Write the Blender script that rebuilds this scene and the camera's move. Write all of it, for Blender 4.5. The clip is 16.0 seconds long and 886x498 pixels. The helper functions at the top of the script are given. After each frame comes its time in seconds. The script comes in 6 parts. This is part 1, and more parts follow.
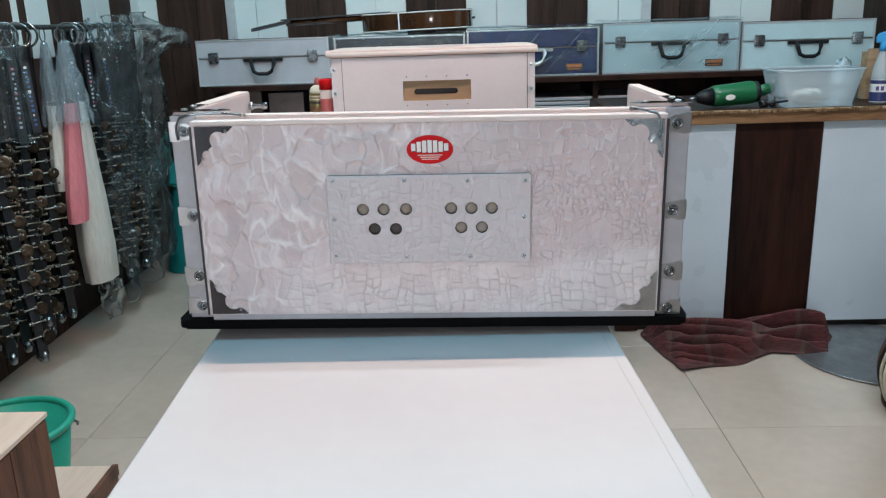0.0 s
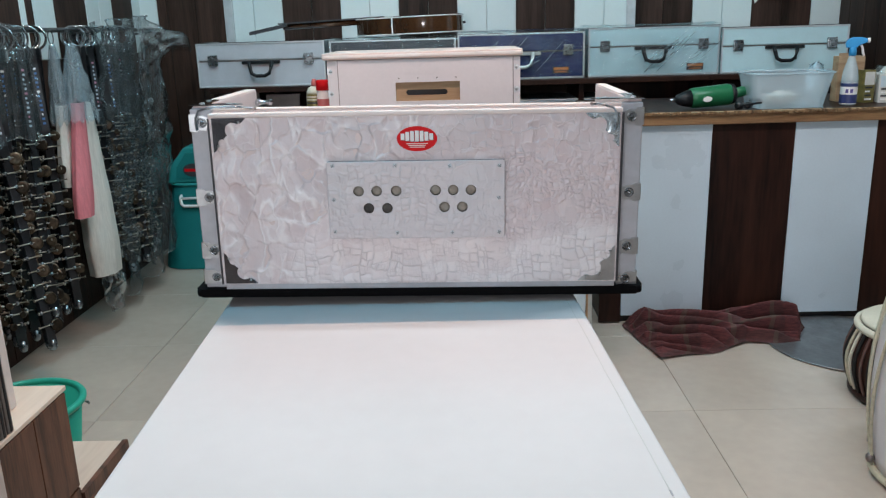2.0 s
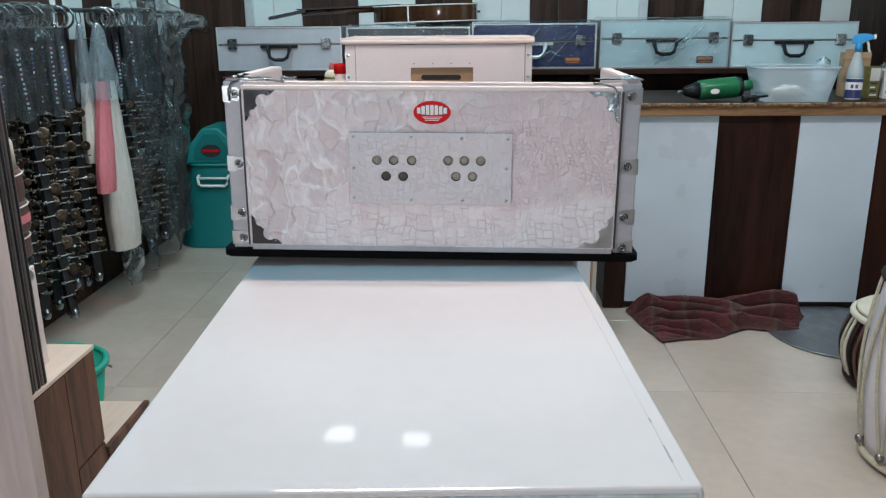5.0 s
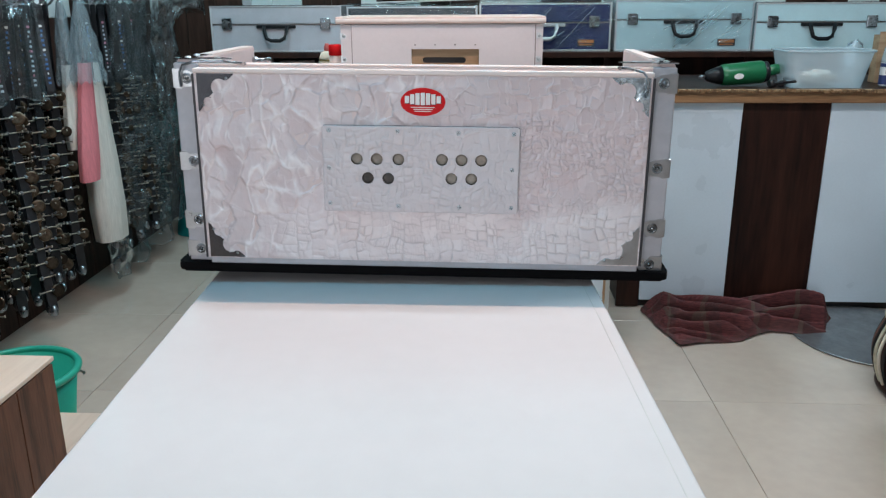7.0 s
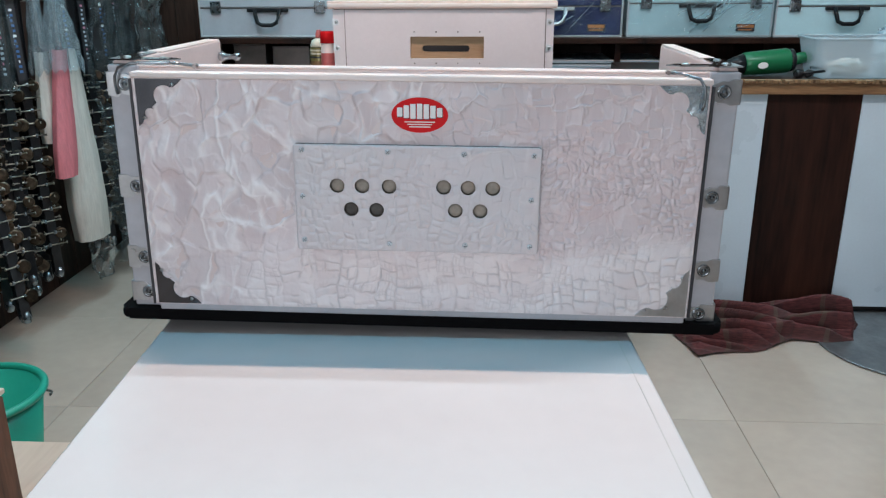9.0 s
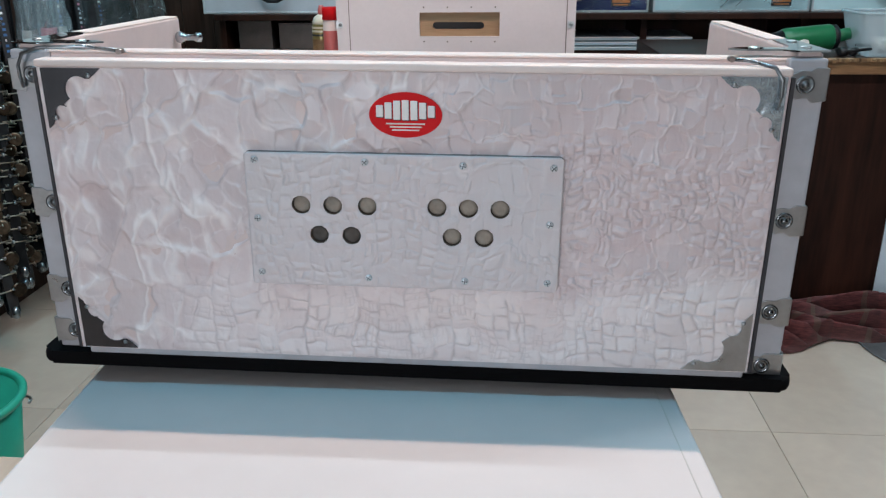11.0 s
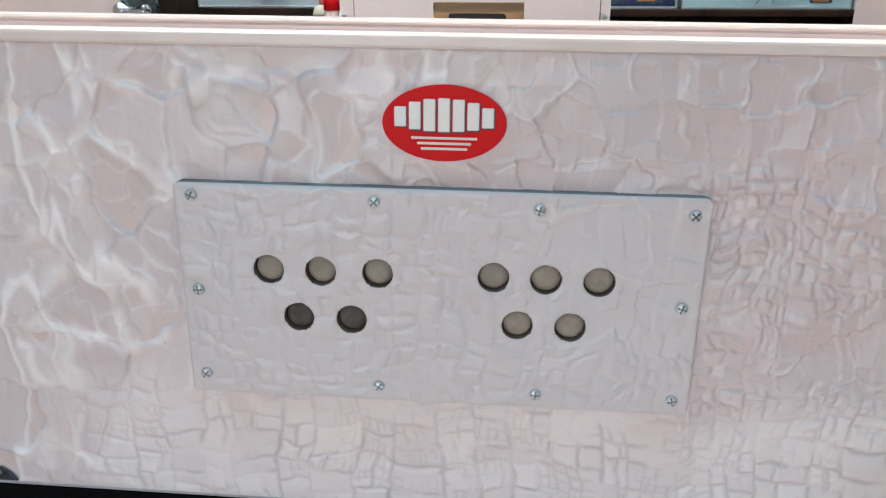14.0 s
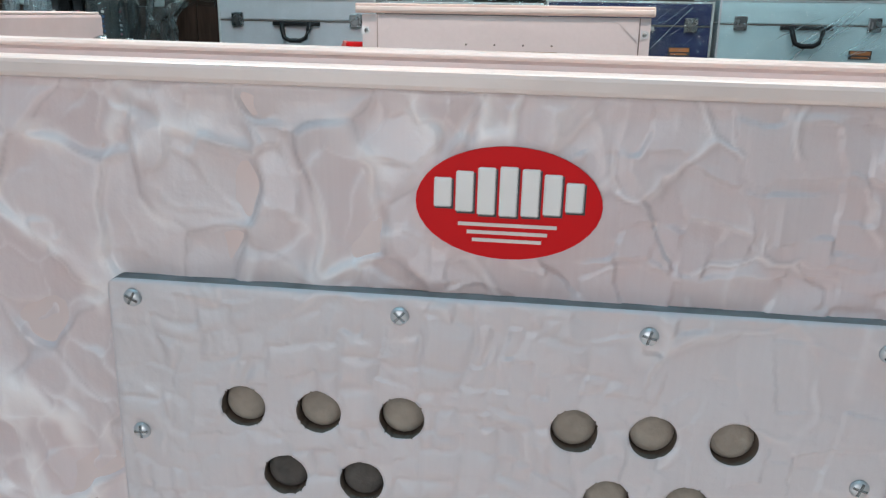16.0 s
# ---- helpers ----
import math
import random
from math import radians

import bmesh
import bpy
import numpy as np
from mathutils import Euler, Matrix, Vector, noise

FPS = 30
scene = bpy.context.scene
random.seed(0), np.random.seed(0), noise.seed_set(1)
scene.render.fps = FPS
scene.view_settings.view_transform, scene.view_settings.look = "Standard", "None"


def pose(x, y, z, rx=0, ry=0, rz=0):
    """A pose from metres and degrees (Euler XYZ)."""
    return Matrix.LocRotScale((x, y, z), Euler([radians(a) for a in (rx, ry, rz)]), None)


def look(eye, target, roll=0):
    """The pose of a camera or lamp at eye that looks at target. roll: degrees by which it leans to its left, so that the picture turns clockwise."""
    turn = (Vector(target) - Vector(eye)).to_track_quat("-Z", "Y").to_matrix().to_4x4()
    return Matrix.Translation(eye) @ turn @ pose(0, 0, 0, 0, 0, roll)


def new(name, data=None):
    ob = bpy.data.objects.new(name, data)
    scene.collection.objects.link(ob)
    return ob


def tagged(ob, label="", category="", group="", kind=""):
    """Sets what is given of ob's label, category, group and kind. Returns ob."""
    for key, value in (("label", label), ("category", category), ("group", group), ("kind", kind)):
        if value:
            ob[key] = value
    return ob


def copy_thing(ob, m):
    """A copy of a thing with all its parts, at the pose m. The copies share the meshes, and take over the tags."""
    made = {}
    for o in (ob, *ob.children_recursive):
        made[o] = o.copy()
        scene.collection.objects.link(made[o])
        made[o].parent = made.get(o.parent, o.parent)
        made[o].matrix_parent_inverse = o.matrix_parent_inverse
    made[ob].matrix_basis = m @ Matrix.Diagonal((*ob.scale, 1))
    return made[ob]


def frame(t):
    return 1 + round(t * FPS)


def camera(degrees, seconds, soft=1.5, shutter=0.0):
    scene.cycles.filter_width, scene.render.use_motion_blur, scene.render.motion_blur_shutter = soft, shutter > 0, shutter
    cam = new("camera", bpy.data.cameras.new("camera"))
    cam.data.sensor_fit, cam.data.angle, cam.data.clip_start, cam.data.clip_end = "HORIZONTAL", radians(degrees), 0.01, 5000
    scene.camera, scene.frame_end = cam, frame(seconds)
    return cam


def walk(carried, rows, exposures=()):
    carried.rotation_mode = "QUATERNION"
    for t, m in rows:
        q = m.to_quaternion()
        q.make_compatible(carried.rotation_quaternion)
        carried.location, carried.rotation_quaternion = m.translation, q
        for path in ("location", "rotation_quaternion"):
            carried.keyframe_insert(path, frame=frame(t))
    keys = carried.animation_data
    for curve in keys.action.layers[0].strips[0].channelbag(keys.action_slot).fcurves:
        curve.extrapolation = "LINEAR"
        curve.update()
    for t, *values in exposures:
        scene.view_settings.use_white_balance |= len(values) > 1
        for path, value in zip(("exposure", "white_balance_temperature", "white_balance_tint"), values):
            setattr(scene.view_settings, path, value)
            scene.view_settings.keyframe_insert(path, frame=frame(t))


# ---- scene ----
cam = camera(58.0, 16.0, soft=1.25)
PATH = [
    (0, (0.045, 0.175, 1.115), (-0.021, 2.099, 0.574), -1.9),
    (0.5, (0.051, 0.151, 1.119), (-0.011, 2.075, 0.577), -1.9),
    (1, (0.054, 0.134, 1.122), (-0.011, 2.058, 0.58), -2.1),
    (1.5, (0.05, 0.103, 1.122), (-0.013, 2.03, 0.59), -2.4),
    (2, (0.059, 0.041, 1.117), (0.009, 1.968, 0.584), -1.7),
    (2.5, (0.066, -0.011, 1.117), (0.021, 1.916, 0.583), -1.5),
    (3, (0.064, -0.055, 1.116), (0.002, 1.872, 0.584), -0.8),
    (3.5, (0.059, -0.079, 1.115), (-0.004, 1.848, 0.582), -0.8),
    (4, (0.059, -0.084, 1.11), (-0.003, 1.841, 0.573), -0.7),
    (6.5, (0.066, 0.082, 1.098), (-0.026, 1.995, 0.522), -0.3),
    (7, (0.071, 0.135, 1.092), (-0.023, 2.043, 0.501), -0.3),
    (7.5, (0.07, 0.19, 1.092), (-0.024, 2.087, 0.466), -0.1),
    (8, (0.066, 0.237, 1.096), (-0.027, 2.134, 0.469), -0.2),
    (8.5, (0.06, 0.283, 1.097), (-0.032, 2.18, 0.471), -0.2),
    (11, (0.071, 0.495, 1.086), (-0.071, 2.369, 0.401), -0.5),
    (11.5, (0.064, 0.536, 1.082), (-0.089, 2.409, 0.398), -0.6),
    (12, (0.057, 0.57, 1.079), (-0.121, 2.441, 0.394), -0.9),
    (12.5, (0.05, 0.608, 1.07), (-0.127, 2.477, 0.381), -0.7),
    (13, (0.043, 0.648, 1.063), (-0.137, 2.517, 0.374), -0.3),
    (13.5, (0.037, 0.682, 1.054), (-0.14, 2.55, 0.363), -0.3),
    (14, (0.03, 0.718, 1.047), (-0.121, 2.592, 0.367), -0.1),
    (14.5, (0.024, 0.748, 1.044), (-0.104, 2.648, 0.434), 0.6),
    (15, (0.015, 0.781, 1.038), (-0.135, 2.693, 0.471), 0.8),
    (15.5, (0.009, 0.808, 1.033), (-0.141, 2.72, 0.466), 0.3),
    (16, (0.009, 0.827, 1.034), (-0.188, 2.735, 0.468), 0.9),
]
walk(cam, [(t, look(eye, target, roll)) for t, eye, target, roll in PATH],
     ((0, 0.06, 6820, 15.5), (4.2, 0.06, 6820, 15.5), (8.7, 0.06, 6600, 14), (11, -0.01, 6700, 14.5), (12, -0.08, 6820, 15), (12.7, -0.13, 6920, 15.5), (13, -0.11, 7000, 15.5),
      (13.5, 0.08, 7150, 15.5), (14, 0.24, 7100, 14.5), (14.5, 0.28, 7000, 12.5), (15, 0.17, 6850, 12.5), (15.5, 0.15, 6950, 13.5), (16, 0.06, 6950, 14)))

# ---- light ----
world = bpy.data.worlds.new("sky")
scene.world = world
world.use_nodes = True
wn = world.node_tree.nodes
sky = wn.new("ShaderNodeTexSky")
sky.sky_type, sky.sun_disc, sky.sun_elevation, sky.sun_rotation = "NISHITA", False, radians(50), radians(200)
wn["Background"].inputs[1].default_value = 0.1
world.node_tree.links.new(sky.outputs[0], wn["Background"].inputs[0])


def area_lamp(name, at, aim, sx, sy, watts, colour):
    data = bpy.data.lights.new(name, "AREA")
    data.shape, data.size, data.size_y, data.energy, data.color = "RECTANGLE", sx, sy, watts, colour
    ob = new(name, data)
    ob.matrix_world = look(at, aim)
    return ob


# bench and side tubes, daylight through the unseen shop front; the rest added fill
KEY = area_lamp("tube_lamp_bench", (0.02, 1.453, 2.66), (0.02, 1.453, 0), 1.15, 0.03, 27.0, (1.0, 0.715, 0.595))
# unseen fill, added to brighten the counter front
COUNTER_FILL = area_lamp("counter_fill_lamp", (1.36, 1.60, 2.66), (1.36, 1.60, 0), 1.15, 0.03, 26, (0.72, 0.89, 1.0))
# unseen fill, added to brighten the back wall and cases
BACK_FILL = area_lamp("back_fill_lamp", (0.50, 2.85, 2.66), (0.50, 2.85, 0), 1.2, 0.6, 12, (0.36, 0.85, 1.0))
SIDE_TUBE = area_lamp("tube_lamp_side", (-0.92, 2.7, 2.66), (-0.92, 2.7, 0), 0.03, 1.15, 25, (0.50, 0.86, 1.0))
# unseen fill, added for the cool light on the table's shaded strip
FRONT_FILL = area_lamp("front_fill_lamp", (-0.15, 0.75, 2.66), (-0.15, 0.75, 0), 1.15, 0.03, 12.3, (0.20, 0.69, 1.0))
# shop front is unseen; lamp placed to light the harmonium's face
DAYLIGHT = area_lamp("shop_front_daylight", (-0.80, -3.1, 1.28), (-0.2, 0.5, 1.1), 1.05, 0.62, 52, (0.87, 0.92, 0.985))


# ---- materials ----
def nodes_of(name):
    m = bpy.data.materials.new(name)
    m.use_nodes = True
    t = m.node_tree
    return m, t, t.nodes, t.links, t.nodes["Principled BSDF"]


def ramp(n, stops):
    r = n.new("ShaderNodeValToRGB")
    e = r.color_ramp.elements
    while len(e) < len(stops):
        e.new(0.5)
    for el, (p, c) in zip(e, stops):
        el.position = p
        el.color = (*c, 1) if len(c) == 3 else c
    return r


def plain(name, colour, rough=0.5, metal=0.0, vary=0.12, scale=8.0, grain=120.0, bump=0.1, depth=0.002, coat=0.0, random_tint=0.0, stretch=(1, 1, 1), spec=0.5):
    """One paint, metal or plastic, with stains at a large and grain at a small scale."""
    m, t, n, l, b = nodes_of(name)
    co = n.new("ShaderNodeTexCoord")
    mp = n.new("ShaderNodeMapping")
    mp.inputs["Scale"].default_value = stretch
    l.new(co.outputs["Object"], mp.inputs[0])
    big, fine = n.new("ShaderNodeTexNoise"), n.new("ShaderNodeTexNoise")
    big.inputs["Scale"].default_value, big.inputs["Detail"].default_value = scale, 5
    fine.inputs["Scale"].default_value, fine.inputs["Detail"].default_value = grain, 3
    l.new(mp.outputs[0], big.inputs[0])
    l.new(mp.outputs[0], fine.inputs[0])
    add = n.new("ShaderNodeMath")
    add.operation = "MULTIPLY_ADD"
    l.new(fine.outputs[0], add.inputs[0])
    add.inputs[1].default_value = 0.35
    l.new(big.outputs[0], add.inputs[2])
    dark = tuple(max(0, c * (1 - vary)) for c in colour)
    lite = tuple(min(1, c * (1 + vary)) for c in colour)
    r = ramp(n, [(0.42, dark), (0.92, lite)])
    l.new(add.outputs[0], r.inputs[0])
    out = r.outputs[0]
    if random_tint:
        oi, hsv, mr = n.new("ShaderNodeObjectInfo"), n.new("ShaderNodeHueSaturation"), n.new("ShaderNodeMapRange")
        mr.inputs[3].default_value, mr.inputs[4].default_value = 1 - random_tint, 1 + random_tint
        l.new(oi.outputs["Random"], mr.inputs[0])
        l.new(mr.outputs[0], hsv.inputs["Value"])
        l.new(out, hsv.inputs["Color"])
        out = hsv.outputs[0]
    l.new(out, b.inputs["Base Color"])
    rr = n.new("ShaderNodeMapRange")
    rr.inputs[3].default_value, rr.inputs[4].default_value = max(0.02, rough * 0.75), min(1, rough * 1.25)
    l.new(big.outputs[0], rr.inputs[0])
    l.new(rr.outputs[0], b.inputs["Roughness"])
    b.inputs["Metallic"].default_value = metal
    b.inputs["Coat Weight"].default_value = coat
    b.inputs["Coat Roughness"].default_value = 0.08
    if bump:
        bp = n.new("ShaderNodeBump")
        bp.inputs["Strength"].default_value, bp.inputs["Distance"].default_value = bump, depth
        l.new(add.outputs[0], bp.inputs["Height"])
        l.new(bp.outputs[0], b.inputs["Normal"])
    b.inputs["Specular IOR Level"].default_value = spec
    return m


def wood(name, dark, light, along="Z", rough=0.45, scale=14.0, coat=0.0, random_tint=0.1, spec=0.4):
    """Wood or wood-print laminate with grain along one axis."""
    m, t, n, l, b = nodes_of(name)
    co, mp, oi = n.new("ShaderNodeTexCoord"), n.new("ShaderNodeMapping"), n.new("ShaderNodeObjectInfo")
    mp.inputs["Scale"].default_value = tuple(0.09 if a == along else 1.0 for a in "XYZ")
    l.new(co.outputs["Object"], mp.inputs[0])
    sh = n.new("ShaderNodeVectorMath")
    sh.operation = "ADD"
    l.new(mp.outputs[0], sh.inputs[0])
    l.new(oi.outputs["Random"], sh.inputs[1])
    a, c = n.new("ShaderNodeTexNoise"), n.new("ShaderNodeTexNoise")
    a.inputs["Scale"].default_value, a.inputs["Detail"].default_value, a.inputs["Distortion"].default_value = scale, 6, 1.2
    c.inputs["Scale"].default_value, c.inputs["Detail"].default_value = scale * 11, 4
    l.new(sh.outputs[0], a.inputs[0])
    l.new(sh.outputs[0], c.inputs[0])
    mx = n.new("ShaderNodeMath")
    mx.operation = "MULTIPLY_ADD"
    mx.inputs[1].default_value = 0.4
    l.new(c.outputs[0], mx.inputs[0])
    l.new(a.outputs[0], mx.inputs[2])
    mid = tuple((p + q) / 2 for p, q in zip(dark, light))
    r = ramp(n, [(0.45, dark), (0.68, mid), (0.95, light)])
    l.new(mx.outputs[0], r.inputs[0])
    hsv, mr = n.new("ShaderNodeHueSaturation"), n.new("ShaderNodeMapRange")
    mr.inputs[3].default_value, mr.inputs[4].default_value = 1 - random_tint, 1 + random_tint
    l.new(oi.outputs["Random"], mr.inputs[0])
    l.new(mr.outputs[0], hsv.inputs["Value"])
    l.new(r.outputs[0], hsv.inputs["Color"])
    l.new(hsv.outputs[0], b.inputs["Base Color"])
    b.inputs["Roughness"].default_value = rough
    b.inputs["Specular IOR Level"].default_value = spec
    b.inputs["Coat Weight"].default_value = coat
    bp = n.new("ShaderNodeBump")
    bp.inputs["Strength"].default_value, bp.inputs["Distance"].default_value = 0.15, 0.001
    l.new(mx.outputs[0], bp.inputs["Height"])
    l.new(bp.outputs[0], b.inputs["Normal"])
    return m


def crackle_laminate(name, flat=False):
    """Pinkish grey crushed-foil laminate. The sheet's mesh carries the creases; its "marks" say where folds are pale,
    grooves darker and scales lighter.
    """
    m, t, n, l, b = nodes_of(name)
    co, at, sep = n.new("ShaderNodeTexCoord"), n.new("ShaderNodeAttribute"), n.new("ShaderNodeSeparateColor")
    at.attribute_name = "marks"
    l.new(at.outputs["Color"], sep.inputs[0])

    def noise_(scale, detail=4, stretch=(1, 1, 1)):
        mp, k = n.new("ShaderNodeMapping"), n.new("ShaderNodeTexNoise")
        mp.inputs["Scale"].default_value = stretch
        l.new(co.outputs["Object"], mp.inputs[0])
        l.new(mp.outputs[0], k.inputs[0])
        k.inputs["Scale"].default_value, k.inputs["Detail"].default_value = scale, detail
        return k.outputs[0]

    def mixc(f, amount, p, q):
        k, s = n.new("ShaderNodeMix"), n.new("ShaderNodeMath")
        k.data_type, s.operation = "RGBA", "MULTIPLY"
        s.inputs[1].default_value = amount
        l.new(f, s.inputs[0])
        l.new(s.outputs[0], k.inputs[0])
        for sock, v in ((k.inputs[6], p), (k.inputs[7], q)):
            if isinstance(v, tuple):
                sock.default_value = (*v, 1)
            else:
                l.new(v, sock)
        return k.outputs[2]

    pink, grey, pale, vein, seam_dark = (0.585, 0.478, 0.488), (0.540, 0.488, 0.500), (0.80, 0.722, 0.722), (0.88, 0.85, 0.85), (0.30, 0.255, 0.26)
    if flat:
        pink, grey, pale, vein, seam_dark = (0.590, 0.540, 0.553), (0.572, 0.55, 0.567), (0.67, 0.63, 0.635), (0.78, 0.76, 0.765), (0.30, 0.275, 0.285)
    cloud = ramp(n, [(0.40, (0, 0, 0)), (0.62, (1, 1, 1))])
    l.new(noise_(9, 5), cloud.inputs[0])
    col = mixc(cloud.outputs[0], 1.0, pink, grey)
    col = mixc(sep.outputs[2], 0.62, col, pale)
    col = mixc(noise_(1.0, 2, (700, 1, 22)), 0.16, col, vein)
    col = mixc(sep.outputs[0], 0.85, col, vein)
    col = mixc(sep.outputs[1], 0.42, col, seam_dark)
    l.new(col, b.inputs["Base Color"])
    b.inputs["Roughness"].default_value = 0.40
    bp = n.new("ShaderNodeBump")
    bp.inputs["Strength"].default_value, bp.inputs["Distance"].default_value = 0.35, 0.0006
    l.new(noise_(330, 3), bp.inputs["Height"])
    l.new(bp.outputs[0], b.inputs["Normal"])
    return m


def clear_film(name, tint=(0.70, 0.84, 0.88), body=0.006, gloss=(0.012, 0.34), rough=0.07, streak=(16, 16, 48), turn=0):
    """Thin clear plastic film or a clear plastic tub: mostly see-through, with a sharp gloss."""
    m, t, n, l, b = nodes_of(name)
    tr, gl, mx, ly = n.new("ShaderNodeBsdfTransparent"), n.new("ShaderNodeBsdfGlossy"), n.new("ShaderNodeMixShader"), n.new("ShaderNodeLayerWeight")
    df, m2 = n.new("ShaderNodeBsdfDiffuse"), n.new("ShaderNodeMixShader")
    tr.inputs[0].default_value = (0.93, 0.96, 0.97, 1)
    df.inputs[0].default_value = (*tint, 1)
    gl.inputs["Roughness"].default_value = rough
    ly.inputs[0].default_value = 0.35
    mr = n.new("ShaderNodeMapRange")
    mr.inputs[3].default_value, mr.inputs[4].default_value = gloss
    l.new(ly.outputs["Fresnel"], mr.inputs[0])
    m2.inputs[0].default_value = body
    l.new(tr.outputs[0], m2.inputs[1])
    l.new(df.outputs[0], m2.inputs[2])
    l.new(mr.outputs[0], mx.inputs[0])
    l.new(m2.outputs[0], mx.inputs[1])
    l.new(gl.outputs[0], mx.inputs[2])
    nz, bp, co = n.new("ShaderNodeTexNoise"), n.new("ShaderNodeBump"), n.new("ShaderNodeTexCoord")
    mp = n.new("ShaderNodeMapping")
    mp.inputs["Rotation"].default_value, mp.inputs["Scale"].default_value = (0, radians(turn), 0), streak
    nz.inputs["Scale"].default_value, nz.inputs["Detail"].default_value, nz.inputs["Distortion"].default_value = 1.0, 4, 1.0
    l.new(co.outputs["Object"], mp.inputs[0])
    l.new(mp.outputs[0], nz.inputs[0])
    bp.inputs["Strength"].default_value, bp.inputs["Distance"].default_value = 1.0, 0.012
    l.new(nz.outputs[0], bp.inputs["Height"])
    l.new(bp.outputs[0], gl.inputs["Normal"])
    l.new(mx.outputs[0], n["Material Output"].inputs[0])
    return m


def plaid(name):
    m, t, n, l, b = nodes_of(name)
    co = n.new("ShaderNodeTexCoord")
    sep = n.new("ShaderNodeSeparateXYZ")
    wob, add = n.new("ShaderNodeTexNoise"), n.new("ShaderNodeVectorMath")
    wob.inputs["Scale"].default_value, wob.inputs["Detail"].default_value = 5, 2
    add.operation = "MULTIPLY_ADD"
    add.inputs[1].default_value = (0.10, 0.16, 0.0)
    l.new(co.outputs["Object"], wob.inputs[0])
    l.new(wob.outputs["Color"], add.inputs[0])
    l.new(co.outputs["UV"], add.inputs[2])
    l.new(add.outputs[0], sep.inputs[0])

    def bands(i, freq, width):
        k, f, c = n.new("ShaderNodeMath"), n.new("ShaderNodeMath"), n.new("ShaderNodeMath")
        k.operation, f.operation, c.operation = "MULTIPLY", "FRACT", "LESS_THAN"
        k.inputs[1].default_value, c.inputs[1].default_value = freq, width
        l.new(sep.outputs[i], k.inputs[0])
        l.new(k.outputs[0], f.inputs[0])
        l.new(f.outputs[0], c.inputs[0])
        return c.outputs[0]

    def mixc(f, p, q):
        k = n.new("ShaderNodeMix")
        k.data_type = "RGBA"
        s = n.new("ShaderNodeMath")
        s.operation = "MULTIPLY"
        s.inputs[1].default_value = 0.32
        l.new(f, s.inputs[0])
        l.new(s.outputs[0], k.inputs[0])
        for a, v in ((k.inputs[6], p), (k.inputs[7], q)):
            if isinstance(v, tuple):
                a.default_value = (*v, 1)
            else:
                l.new(v, a)
        return k.outputs[2]

    nz = n.new("ShaderNodeTexNoise")
    nz.inputs["Scale"].default_value, nz.inputs["Detail"].default_value = 30, 5
    r = ramp(n, [(0.3, (0.058, 0.017, 0.018)), (0.75, (0.155, 0.042, 0.042))])
    l.new(nz.outputs[0], r.inputs[0])
    c = mixc(bands(0, 5, 0.34), r.outputs[0], (0.040, 0.026, 0.024))
    c = mixc(bands(1, 2, 0.36), c, (0.034, 0.026, 0.022))
    c = mixc(bands(0, 5, 0.10), c, (0.12, 0.10, 0.075))
    c = mixc(bands(1, 2, 0.08), c, (0.11, 0.095, 0.07))
    l.new(c, b.inputs["Base Color"])
    b.inputs["Roughness"].default_value = 0.95
    b.inputs["Sheen Weight"].default_value = 0.0
    bp, n2 = n.new("ShaderNodeBump"), n.new("ShaderNodeTexNoise")
    n2.inputs["Scale"].default_value = 260
    l.new(co.outputs["Object"], n2.inputs[0])
    bp.inputs["Strength"].default_value, bp.inputs["Distance"].default_value = 0.4, 0.002
    l.new(n2.outputs[0], bp.inputs["Height"])
    l.new(bp.outputs[0], b.inputs["Normal"])
    return m


def glow(name, colour, strength):
    m, t, n, l, b = nodes_of(name)
    b.inputs["Emission Color"].default_value = (*colour, 1)
    b.inputs["Emission Strength"].default_value = strength
    return m


